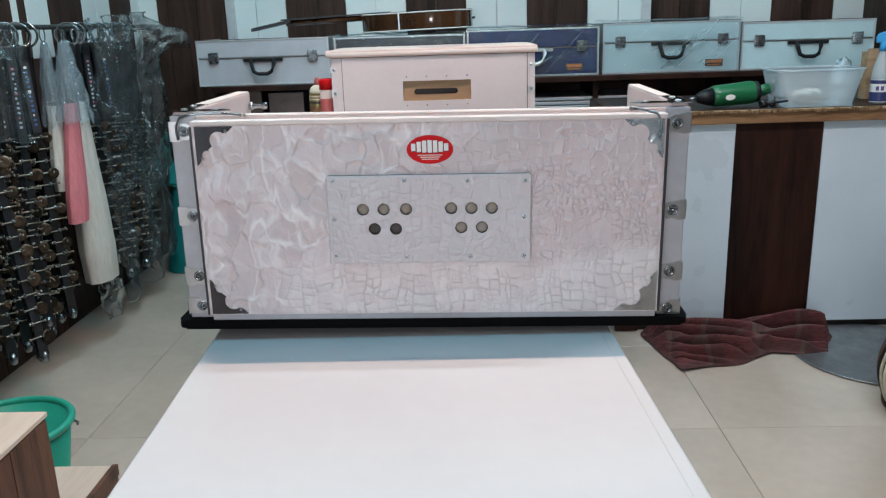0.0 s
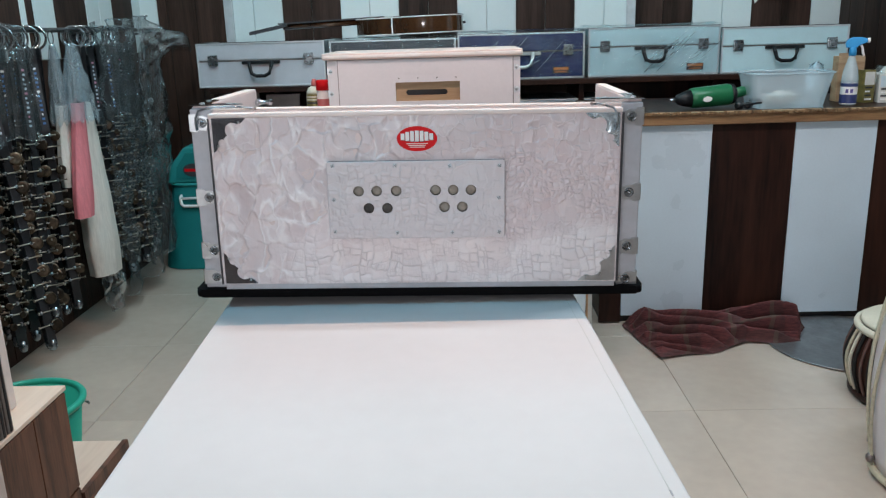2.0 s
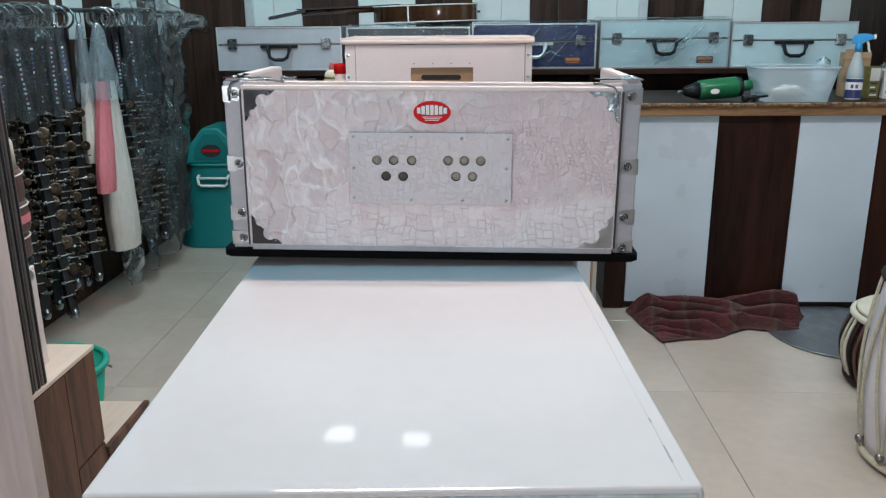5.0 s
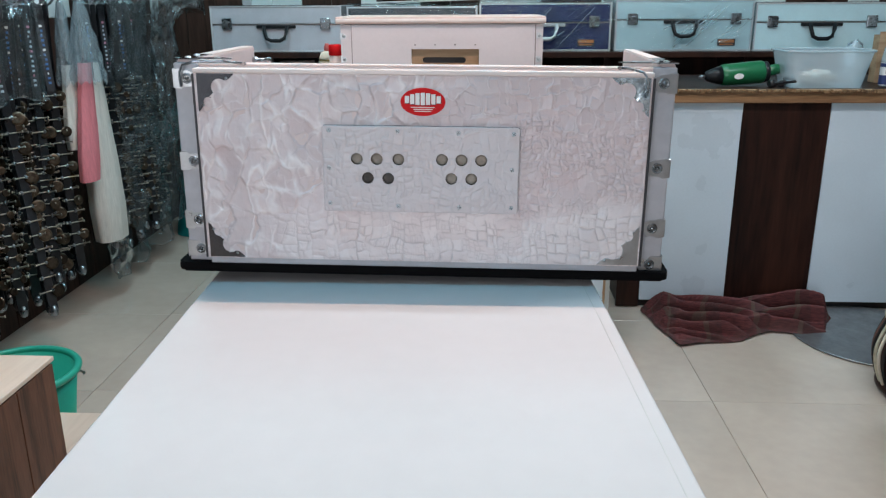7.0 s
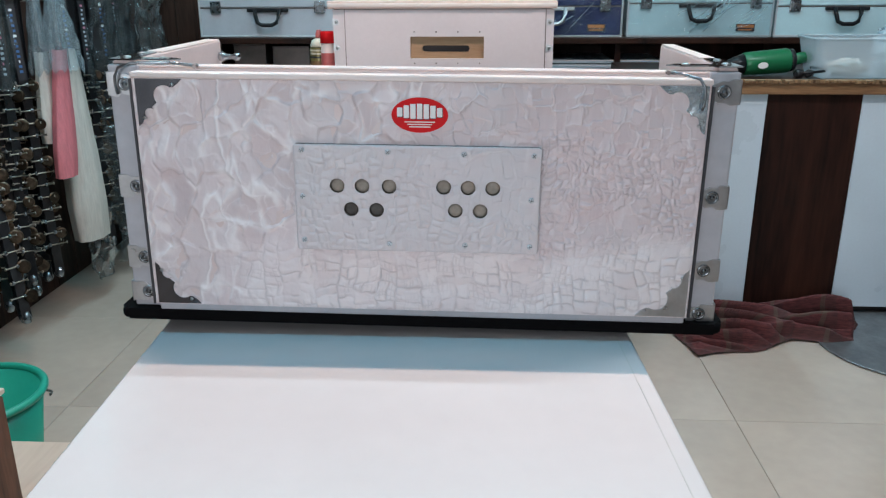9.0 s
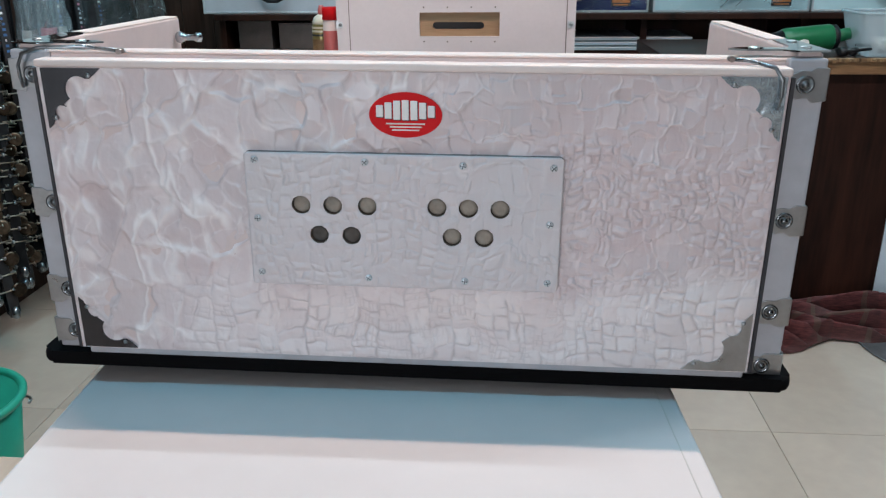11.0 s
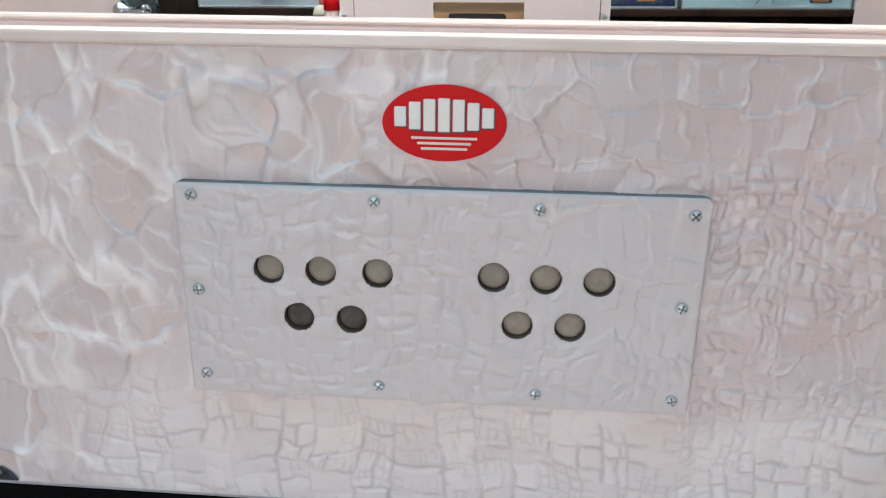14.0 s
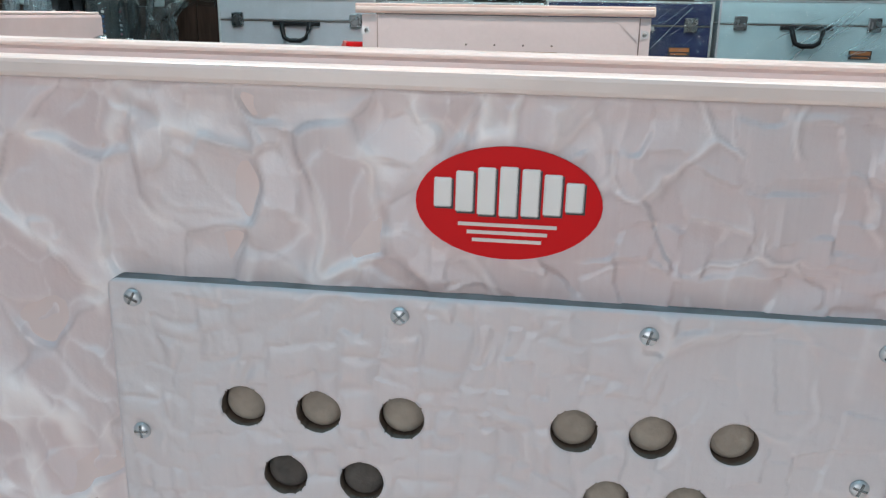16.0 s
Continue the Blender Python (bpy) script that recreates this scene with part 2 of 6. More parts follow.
M = dict(
    tile=plain("vitrified_tile", (0.46, 0.385, 0.325), 0.22, vary=0.10, scale=2.6, grain=26, bump=0.02, random_tint=0.04),
    grout=plain("tile_grout", (0.56, 0.50, 0.43), 0.9),
    wall_white=plain("white_wall_laminate", (0.66, 0.73, 0.73), 0.35, vary=0.05, scale=3, random_tint=0.04),
    wall_dark=wood("dark_brown_wall_laminate", (0.010, 0.0055, 0.004), (0.070, 0.038, 0.029), "Z", 0.5, 10, spec=0.16),
    wall_plain=plain("painted_wall", (0.62, 0.62, 0.60), 0.8, vary=0.05, scale=2),
    ceiling=plain("ceiling_paint", (0.50, 0.51, 0.52), 0.85, vary=0.04),
    counter_white=plain("white_counter_laminate", (0.54, 0.645, 0.71), 0.3, vary=0.06, scale=4, bump=0.03),
    counter_dark=wood("dark_wood_counter_laminate", (0.006, 0.003, 0.003), (0.050, 0.019, 0.012), "Z", 0.4, 7, spec=0.2),
    counter_edge=wood("worn_brown_edge", (0.10, 0.045, 0.02), (0.33, 0.19, 0.09), "X", 0.55, 18),
    kick=plain("black_plinth", (0.012, 0.011, 0.011), 0.5),
    cardboard=wood("cardboard", (0.28, 0.17, 0.10), (0.45, 0.31, 0.19), "X", 0.9, 30),
    torn_card=wood("torn_brown_card", (0.05, 0.022, 0.012), (0.36, 0.22, 0.11), "Z", 0.9, 60),
    top=plain("glossy_white_top", (0.635, 0.63, 0.62), 0.035, vary=0.03, scale=5, grain=40, bump=0.015, spec=0.15),
    top_edge=plain("scuffed_grey_edge", (0.50, 0.54, 0.53), 0.4, vary=0.35, scale=22, grain=160),
    scratch=plain("dirt_line", (0.34, 0.35, 0.36), 0.5),
    fluted=plain("pale_fluted_panel", (0.52, 0.53, 0.50), 0.45, vary=0.12),
    laminate=crackle_laminate("crushed_pink_grey_laminate"),
    laminate_plate=crackle_laminate("crushed_grey_laminate_plate", True),
    pink=plain("pale_pink_laminate", (0.66, 0.56, 0.545), 0.4, vary=0.08, scale=10, bump=0.03),
    pinkwhite=plain("cream_edge_band", (0.74, 0.65, 0.61), 0.35, vary=0.05, scale=30),
    post=plain("silver_grey_laminate", (0.44, 0.45, 0.48), 0.38, 0.05, vary=0.14, scale=18, bump=0.05),
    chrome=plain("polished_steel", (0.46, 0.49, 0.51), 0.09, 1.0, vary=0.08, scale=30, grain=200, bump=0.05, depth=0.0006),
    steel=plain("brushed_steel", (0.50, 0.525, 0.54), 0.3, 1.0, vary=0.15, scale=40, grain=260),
    # polished steel with a dark reflection put into its colour
    dark_reflecting=plain("steel_dark_reflection", (0.095, 0.10, 0.112), 0.14, 1.0, vary=0.15, scale=30, grain=200, bump=0.05, depth=0.0006),
    # crumpled film over steel, a bluish reflection put into its colour
    crumpled=plain("crumpled_film_blue_reflection", (0.55, 0.66, 0.72), 0.24, 0.85, vary=0.35, scale=40, grain=15, bump=0.5, depth=0.006),
    latch=plain("dull_latch_steel", (0.26, 0.29, 0.31), 0.28, 1.0, vary=0.25, scale=60),
    alu=plain("aluminium_trim", (0.60, 0.63, 0.65), 0.40, 0.45, vary=0.1, scale=25),
    disc_steel=plain("dull_grey_sheet_steel", (0.23, 0.245, 0.255), 0.34, 0.7, vary=0.3, scale=16, grain=90),
    tracks=plain("brown_aluminium_track", (0.22, 0.19, 0.18), 0.35, 0.7, vary=0.15, scale=20),
    cream_pin=plain("worn_plated_pin", (0.40, 0.37, 0.31), 0.3, 0.45, vary=0.3, scale=90, random_tint=0.3),
    # plate rim darkened in place of the shade along its top
    plate_edge=plain("board_edge_in_shade", (0.19, 0.18, 0.18), 0.7, vary=0.3, scale=60),
    # hole walls, coloured darker than the plate's face
    cut_edge=plain("dark_hole_wall", (0.10, 0.078, 0.062), 0.9, vary=0.25, scale=200),
    brass=plain("tarnished_brass", (0.070, 0.050, 0.034), 0.30, 0.8, vary=0.5, scale=60, random_tint=0.6),
    rubber=plain("black_rubber", (0.0045, 0.0045, 0.005), 0.85, vary=0.3, spec=0.06),
    felt=plain("grey_brown_felt", (0.31, 0.28, 0.24), 0.95, vary=0.18, scale=120, grain=400, bump=0.4),
    dark_felt=plain("soiled_dark_felt", (0.085, 0.080, 0.074), 0.95, vary=0.35, scale=120, grain=400, bump=0.4),
    red=plain("red_print", (0.66, 0.010, 0.013), 0.50, vary=0.05, spec=0.12),
    white=plain("white_print", (0.80, 0.79, 0.77), 0.4, vary=0.04),
    ink=plain("dark_print", (0.03, 0.03, 0.035), 0.5),
    blue_ink=plain("blue_print", (0.05, 0.16, 0.38), 0.5),
    orange=plain("orange_print", (0.55, 0.18, 0.05), 0.5),
    case_grey=plain("grey_case_board", (0.46, 0.48, 0.52), 0.4, vary=0.08, scale=14, grain=180),
    case_pale=plain("pale_case_board", (0.50, 0.69, 0.73), 0.35, vary=0.06, scale=10),
    case_blue=plain("dark_blue_case_board", (0.014, 0.026, 0.110), 0.35, vary=0.3, scale=9, spec=0.2),
    case_black=plain("black_case_board", (0.03, 0.04, 0.05), 0.4, vary=0.3),
    black=plain("black_plastic", (0.010, 0.011, 0.013), 0.35, vary=0.2, spec=0.25),
    teal=plain("teal_plastic", (0.003, 0.175, 0.175), 0.38, vary=0.1, scale=6),
    # same teal, paled to stand in for light on the lid
    teal_lid=plain("teal_plastic_lit", (0.010, 0.25, 0.245), 0.38, vary=0.1, scale=6),
    mint=plain("mint_green_plastic", (0.01, 0.33, 0.23), 0.35, vary=0.08),
    green=plain("green_tool_plastic", (0.008, 0.13, 0.052), 0.3, vary=0.1),
    film=clear_film("clear_plastic_film", body=0.012, gloss=(0.045, 0.42), turn=38),
    film_blue=clear_film("bluish_plastic_film", (0.62, 0.80, 0.86), 0.032, (0.05, 0.55), 0.08, (34, 34, 14)),
    cover=clear_film("crumpled_plastic_cover", (0.66, 0.84, 0.90), 0.055, (0.05, 0.60), 0.08, (30, 30, 16)),
    sleeve=clear_film("thick_plastic_sleeve", (0.60, 0.76, 0.84), 0.22, (0.05, 0.50), 0.12, (40, 40, 7)),
    tub=clear_film("milky_clear_plastic", (0.66, 0.80, 0.86), 0.36, (0.04, 0.4), 0.12),
    plaid=plaid("maroon_plaid_cloth"),
    cream=plain("cream_drum_skin", (0.60, 0.55, 0.44), 0.7, vary=0.12, scale=12),
    drum_white=plain("white_drum_shell", (0.62, 0.58, 0.60), 0.3, vary=0.06, scale=5),
    rope=plain("cream_rope", (0.46, 0.42, 0.31), 0.85, vary=0.2, scale=80, grain=400, bump=0.5),
    strap=plain("black_strap", (0.02, 0.019, 0.018), 0.6, spec=0.2),
    strip_steel=plain("dark_steel_strip", (0.010, 0.011, 0.013), 0.30, 0.0, vary=0.6, scale=25, grain=60, bump=0.5, depth=0.003, random_tint=0.4, spec=0.6),
    hair=plain("white_yak_hair", (0.62, 0.60, 0.55), 0.8, vary=0.12, scale=30, stretch=(6, 6, 0.5)),
    pink_cloth=plain("pink_cloth", (0.66, 0.20, 0.23), 0.7, vary=0.12, scale=30, stretch=(5, 5, 0.5)),
    sunburst=plain("sunburst_guitar_lacquer", (0.050, 0.020, 0.008), 0.15, vary=0.7, scale=7, coat=0.6),
    brown_lam=wood("brown_step_laminate", (0.018, 0.007, 0.004), (0.20, 0.085, 0.050), "Z", 0.45, 22),
    beige_lam=wood("beige_step_laminate", (0.58, 0.44, 0.35), (0.74, 0.60, 0.49), "Y", 0.4, 10),
    blush_lam=wood("blush_wood_panel", (0.54, 0.43, 0.40), (0.74, 0.63, 0.59), "Z", 0.45, 10),
    box_wood=wood("light_wood_plate", (0.26, 0.15, 0.08), (0.46, 0.30, 0.17), "X", 0.5, 22),
    peach=plain("peach_edge_laminate", (0.66, 0.49, 0.44), 0.4, vary=0.08, scale=9),
    olive=plain("olive_gold_tin", (0.20, 0.165, 0.055), 0.3, 0.35, vary=0.35, scale=45),
    faded_red=plain("faded_red_plastic", (0.55, 0.13, 0.12), 0.4, vary=0.1),
    navy=plain("navy_label_print", (0.03, 0.045, 0.14), 0.4, vary=0.2, scale=60),
    box_pink=plain("blush_box_board", (0.65, 0.60, 0.61), 0.4, vary=0.06, scale=5),
    sheet=plain("pale_blue_sheet", (0.50, 0.60, 0.66), 0.4, vary=0.08),
    paper=plain("crumpled_paper", (0.60, 0.59, 0.55), 0.8, vary=0.15, scale=20),
    brown_can=plain("brown_plastic", (0.115, 0.058, 0.048), 0.4, vary=0.2),
    orange_wood=wood("orange_wood", (0.22, 0.07, 0.03), (0.42, 0.16, 0.08), "X", 0.4, 20),
    # glow of the large panel added with the back fill lamp
    soft_glow=glow("added_panel_diffuser", (0.7, 0.93, 1.0), 1.5),
    glow=glow("lamp_diffuser", (0.85, 0.95, 1.0), 7.0),
    card_pink=plain("pink_lettering", (0.62, 0.24, 0.34), 0.4),
    purple=plain("purple_label", (0.10, 0.08, 0.26), 0.4),
    cyan=plain("cyan_plastic", (0.02, 0.30, 0.62), 0.35),
)


# ---- mesh helpers ----
class B:
    """A bmesh that boxes, turned shapes, tubes and sheets are added to."""

    def __init__(self):
        self.bm = bmesh.new()

    def box(self, x0, x1, y0, y1, z0, z1, r=0.0, seg=2):
        m = Matrix.Translation(((x0 + x1) / 2, (y0 + y1) / 2, (z0 + z1) / 2)) @ Matrix.Diagonal((x1 - x0, y1 - y0, z1 - z0, 1))
        vs = bmesh.ops.create_cube(self.bm, size=1, matrix=m)["verts"]
        if r:
            es = list({e for v in vs for e in v.link_edges})
            bmesh.ops.bevel(self.bm, geom=es, offset=r, segments=seg, affect="EDGES", profile=0.5)
        return self

    def lathe(self, profile, n=32, m=None, caps=True):
        """Turned about z; profile: (radius, z) from the bottom up."""
        m = m or Matrix()
        rings = []
        for r, z in profile:
            rings.append([self.bm.verts.new(m @ Vector((r * math.cos(2 * math.pi * i / n), r * math.sin(2 * math.pi * i / n), z))) for i in range(n)])
        for a, c in zip(rings, rings[1:]):
            for i in range(n):
                f = self.bm.faces.new((a[i], a[(i + 1) % n], c[(i + 1) % n], c[i]))
                f.smooth = True
        if caps:
            if profile[0][0] > 1e-5:
                self.bm.faces.new(rings[0][::-1])
            if profile[-1][0] > 1e-5:
                self.bm.faces.new(rings[-1])
        return self

    def tube(self, pts, r, n=10, closed=False):
        pts = [Vector(p) for p in pts]
        rings, k = [], len(pts)
        side = Vector((0.3, 0.2, 0.93)).normalized()
        for i, p in enumerate(pts):
            a = pts[(i - 1) % k] if (closed or i) else p
            c = pts[(i + 1) % k] if (closed or i < k - 1) else p
            d = (c - a).normalized()
            u = d.cross(side)
            if u.length < 0.05:
                u = d.cross(Vector((1, 0, 0)))
            u.normalize()
            w = d.cross(u)
            rings.append([self.bm.verts.new(p + r * (math.cos(2 * math.pi * j / n) * u + math.sin(2 * math.pi * j / n) * w)) for j in range(n)])
        for i in range(k if closed else k - 1):
            a, c = rings[i], rings[(i + 1) % k]
            for j in range(n):
                f = self.bm.faces.new((a[j], a[(j + 1) % n], c[(j + 1) % n], c[j]))
                f.smooth = True
        if not closed:
            self.bm.faces.new(rings[0][::-1])
            self.bm.faces.new(rings[-1])
        return self

    def prism(self, outline, thick, m=None, r=0.0, smooth_side=False):
        """A flat outline in xy, given a thickness along z."""
        m = m or Matrix()
        lo = [self.bm.verts.new(m @ Vector((x, y, 0))) for x, y in outline]
        hi = [self.bm.verts.new(m @ Vector((x, y, thick))) for x, y in outline]
        top = self.bm.faces.new(hi)
        bot = self.bm.faces.new(lo[::-1])
        k = len(outline)
        for i in range(k):
            f = self.bm.faces.new((lo[i], lo[(i + 1) % k], hi[(i + 1) % k], hi[i]))
            f.smooth = smooth_side
        if r:
            bmesh.ops.bevel(self.bm, geom=list({e for f in (top, bot) for e in f.edges}), offset=r, segments=2, affect="EDGES", profile=0.5)
        return self

    def sheet(self, fn, nu, nv, closed_u=False):
        """A grid of points fn(u, v), u and v from 0 to 1."""
        g = [[self.bm.verts.new(fn(i / nu, j / nv)) for j in range(nv + 1)] for i in range(nu if closed_u else nu + 1)]
        uv = self.bm.loops.layers.uv.verify()
        k = len(g)
        for i in range(nu):
            for j in range(nv):
                f = self.bm.faces.new((g[i][j], g[(i + 1) % k][j], g[(i + 1) % k][j + 1], g[i][j + 1]))
                f.smooth = True
                for lp, (a, c) in zip(f.loops, ((i, j), (i + 1, j), (i + 1, j + 1), (i, j + 1))):
                    lp[uv].uv = (a / nu, c / nv)
        return self


def part(name, b, material, parent=None, label="", at=None):
    bm = b.bm
    bmesh.ops.recalc_face_normals(bm, faces=bm.faces)
    me = bpy.data.meshes.new(name)
    bm.to_mesh(me)
    bm.free()
    me.materials.append(M[material])
    ob = new(name, me)
    if parent:
        ob.parent = parent
    if at:
        ob.matrix_basis = at
    if label:
        ob["label"] = label
    return ob


def again(ob, name, parent, at):
    """Another object on the same mesh."""
    o = new(name, ob.data)
    o.parent = parent
    o.matrix_basis = at
    return o


def thing(name, at, label, category, group="", kind=""):
    e = new(name)
    e.empty_display_size = 0.05
    e.matrix_basis = at
    return tagged(e, label, category, group, kind)


def structure(name, b, material, label, category):
    return tagged(part(name, b, material), label, category, kind="structure")


def arc(cx, cy, r, a0, a1, n):
    return [(cx + r * math.cos(radians(a0 + (a1 - a0) * i / n)), cy + r * math.sin(radians(a0 + (a1 - a0) * i / n))) for i in range(n + 1)]


# ---- the shop ----
XW, XE, YN, YS, H = -1.56, 1.98, 4.25, -3.2, 2.75
floor = structure("floor", B().box(XW - 0.1, XE + 0.1, YS - 1.5, YN + 0.1, -0.12, -0.004), "grout", "polished beige tile floor with thin dark joints", "floor")
structure("ceiling", B().box(XW - 0.1, XE + 0.1, YS - 0.1, YN + 0.1, H, H + 0.1), "ceiling", "plain white shop ceiling", "ceiling")
wall_north = structure("wall_north", B().box(XW - 0.1, XE + 0.1, YN, YN + 0.12, 0, H), "wall_plain", "back wall clad in brown and white striped planks", "wall")
wall_west = structure("wall_west", B().box(XW - 0.12, XW, YS, YN, 0, H), "wall_plain", "side wall clad in brown and white striped planks", "wall")
wall_east = structure("wall_east", B().box(XE, XE + 0.12, YS, YN, 0, H), "wall_plain", "side wall clad in brown and white planks", "wall")
# front wall is out of view; opening and parapet placed to shape the daylight
bs = B()
bs.box(XW, -1.35, YS - 0.12, YS, 0, H).box(0.45, XE, YS - 0.12, YS, 0, H).box(-1.35, 0.45, YS - 0.12, YS, 2.45, H).box(-1.35, 0.45, YS - 0.12, YS, 0, 0.95)
structure("wall_south", bs, "wall_dark", "unseen dark front wall with a wide opening for the daylight", "wall")
structure("pavement", B().box(-4, 5, YS - 6, YS - 1.5, -0.14, -0.02), "grout", "grey pavement outside the shop entrance", "pavement")


def plank(wall, material, at, width, height=H, thick=0.012):
    key = (material, round(width, 3), round(height, 3))
    if key not in PLANKS:
        b = B().box(-width / 2 + 0.0012, width / 2 - 0.0012, -thick, 0, 0, height, 0.0015, 1)
        PLANKS[key] = part("plank", b, material, wall, at=at)
    else:
        again(PLANKS[key], "plank", wall, at)


PLANKS = {}
# back wall: pairs of planks, dark then white, about 0.29 m to the stripe
STRIPE = 0.294
for k in range(-3, 10):
    x0 = -0.824 + k * STRIPE
    for h in range(2):
        xc = x0 + (h + 0.5) * STRIPE / 2
        if XW < xc < XE:
            dark = k % 2 == 0 or xc < -1.12
            plank(wall_north, "wall_dark" if dark else "wall_white", pose(xc, YN, 0), STRIPE / 2)
for k in range(-14, 12):
    y0 = 3.55 + k * STRIPE
    for h in range(2):
        yc = y0 + (h + 0.5) * STRIPE / 2
        if -2.6 < yc < YN - 0.02:
            plank(wall_west, "wall_dark", pose(XW, yc, 0, 0, 0, 90), STRIPE / 2, 1.04)
            # east planks nearer than y 2.5 are unseen, kept dark to cut bounce
            plank(wall_east, "wall_dark" if (yc > 3.45 or yc < 2.5 or k % 4 == 0) else "wall_white", pose(XE, yc, 0, 0, 0, -90), STRIPE / 2)
# upper side wall: dark planks with narrower white bands
for y0, y1, material in ((1.75, 2.04, "wall_dark"), (2.04, 2.22, "wall_dark"), (2.22, 2.42, "wall_dark"), (2.42, 2.68, "wall_dark"), (2.68, 2.89, "wall_dark"), (2.89, 3.075, "wall_dark"), (3.075, 3.118, "wall_white"), (3.118, 3.172, "wall_dark"), (3.172, 3.338, "wall_white"), (3.338, 3.622, "wall_dark"), (3.622, 3.755, "wall_white"), (3.755, 3.895, "wall_white"), (3.895, 4.135, "wall_dark"), (4.135, 4.236, "wall_white")):
    plank(wall_west, material, pose(XW, (y0 + y1) / 2, 1.042, 0, 0, 90), y1 - y0, H - 1.042)
# nearer planks are out of view, dark for the left corner plates to mirror
for k in range(12):
    plank(wall_west, "wall_dark", pose(XW, -2.4 + k * 0.365, 1.042, 0, 0, 90), 0.36, H - 1.042)
plank(wall_north, "wall_white", pose(-1.503, YN - 0.0125, 1.14), 0.09, H - 1.14)
for x in (-1.095, 0.925):
    structure("trim", B().box(x - 0.022, x + 0.022, YN - 0.034, YN - 0.0125, 0, H, 0.003), "alu", "pale metal cover strip on the back wall", "trim")

# ceiling fixtures: slim tubes, two small square panels and a large one
# counter and front tubes and the large panel are added to house fill lamps
for name, x, y in (("bench", 0.02, 1.453), ("counter", 1.36, 1.60), ("front", -0.15, 0.75), ("side", -0.92, 2.7)):
    t = thing("tube_light", pose(x, y, H, 0, 0, 90 if name == "side" else 0), "white slim tube light fixed to the ceiling, out of view", "tube light", "ceiling tube lights")
    part("housing", B().box(-0.6, 0.6, -0.02, 0.02, -0.05, 0, 0.004), "white", t)
    part("end_cap", B().box(-0.606, -0.6, -0.022, 0.022, -0.075, 0, 0.003), "white", t)
    part("end_cap", B().box(0.6, 0.606, -0.022, 0.022, -0.075, 0, 0.003), "white", t)
for x, y, sx, sy in ((-0.705, 4.10, 0.18, 0.22), (-0.258, 4.03, 0.16, 0.17), (0.50, 2.85, 1.2, 0.6)):
    t = thing("panel_light", pose(x, y, H), "large white ceiling panel added round the back fill lamp" if sx > 1 else "small square white ceiling panel light, switched on", "panel light", "ceiling panel lights")
    b = B()
    for a in (-1, 1):
        b.box(a * sx / 2 - 0.008, a * sx / 2 + 0.008, -sy / 2 - 0.008, sy / 2 + 0.008, -0.02, 0, 0.002)
        b.box(-sx / 2, sx / 2, a * sy / 2 - 0.008, a * sy / 2 + 0.008, -0.02, 0, 0.002)
    part("frame", b, "white", t)
    part("diffuser", B().box(-sx / 2 + 0.006, sx / 2 - 0.006, -sy / 2 + 0.006, sy / 2 - 0.006, -0.012, -0.004), "soft_glow" if sx > 1 else "glow", t)


# ---- the work table ----
def work_table():
    w, length, th = 0.4700, 0.93, 0.021
    t = thing("work_table", pose(0.0003, 0.4755, -0.007, 0, 0, 2.65), "narrow work table with a glossy white top over a panelled base", "table")
    b = B()
    b.box(-w / 2, w / 2, 0, length, 0.772 - th, 0.772, 0.0035, 3)
    part("tabletop", b, "top", t, "glossy white top with a scuffed grey edge")
    part("front_edge_band", B().box(-w / 2 + 0.004, w / 2 - 0.004, -0.0022, 0.004, 0.772 - th + 0.001, 0.7665, 0.001, 1), "top_edge", t, "scuffed grey-green edge band")
    for a in (-1, 1):
        part("side_edge_band", B().box(a * (w / 2 + 0.0005) - 0.0015, a * (w / 2 + 0.0005) + 0.0015, 0.004, length - 0.004, 0.772 - th + 0.001, 0.7655, 0.0007, 1), "top_edge", t)
    part("edge_seam", B().box(w / 2 - 0.0145, w / 2 - 0.0137, 0.01, length - 0.03, 0.7712, 0.7723), "fluted", t)
    for y0, y1 in ((0.035, 0.060), (0.10, 0.108)):
        part("scratch", B().box(w / 2 - 0.0150, w / 2 - 0.0135, y0, y1, 0.7716, 0.7726), "scratch", t)
    # base: fluted pale board and a dark board in front, plain sides
    b = B()
    for i in range(34):
        x0 = -w / 2 + 0.018 + i * 0.0065
        b.box(x0, x0 + 0.0052, 0.018, 0.034, 0.05, 0.75, 0.0012, 1)
    part("fluted_panel", b, "fluted", t, "pale vertical-fluted front panel")
    part("dark_panel", B().box(-0.060, w / 2 - 0.022, 0.016, 0.034, 0.05, 0.75, 0.002), "counter_dark", t, "dark wood front panel")
    for a in (-1, 1):
        part("side_panel", B().box(a * (w / 2 - 0.02) - 0.009, a * (w / 2 - 0.02) + 0.009, 0.035, length - 0.03, 0.05, 0.75, 0.002), "fluted", t)
    part("back_panel", B().box(-w / 2 + 0.03, w / 2 - 0.03, length - 0.06, length - 0.04, 0.05, 0.75), "fluted", t)
    for x in (-w / 2 + 0.05, w / 2 - 0.05):
        for y in (0.06, length - 0.08):
            part("foot", B().lathe([(0.02, 0.007), (0.022, 0.015), (0.018, 0.05)], 14, pose(x, y, 0)), "black", t)
    return t


work_table()


# ---- the crushed laminate's relief ----
def smooth(v, a, c):
    k = np.clip((v - a) / (c - a), 0, 1)
    return k * k * (3 - 2 * k)


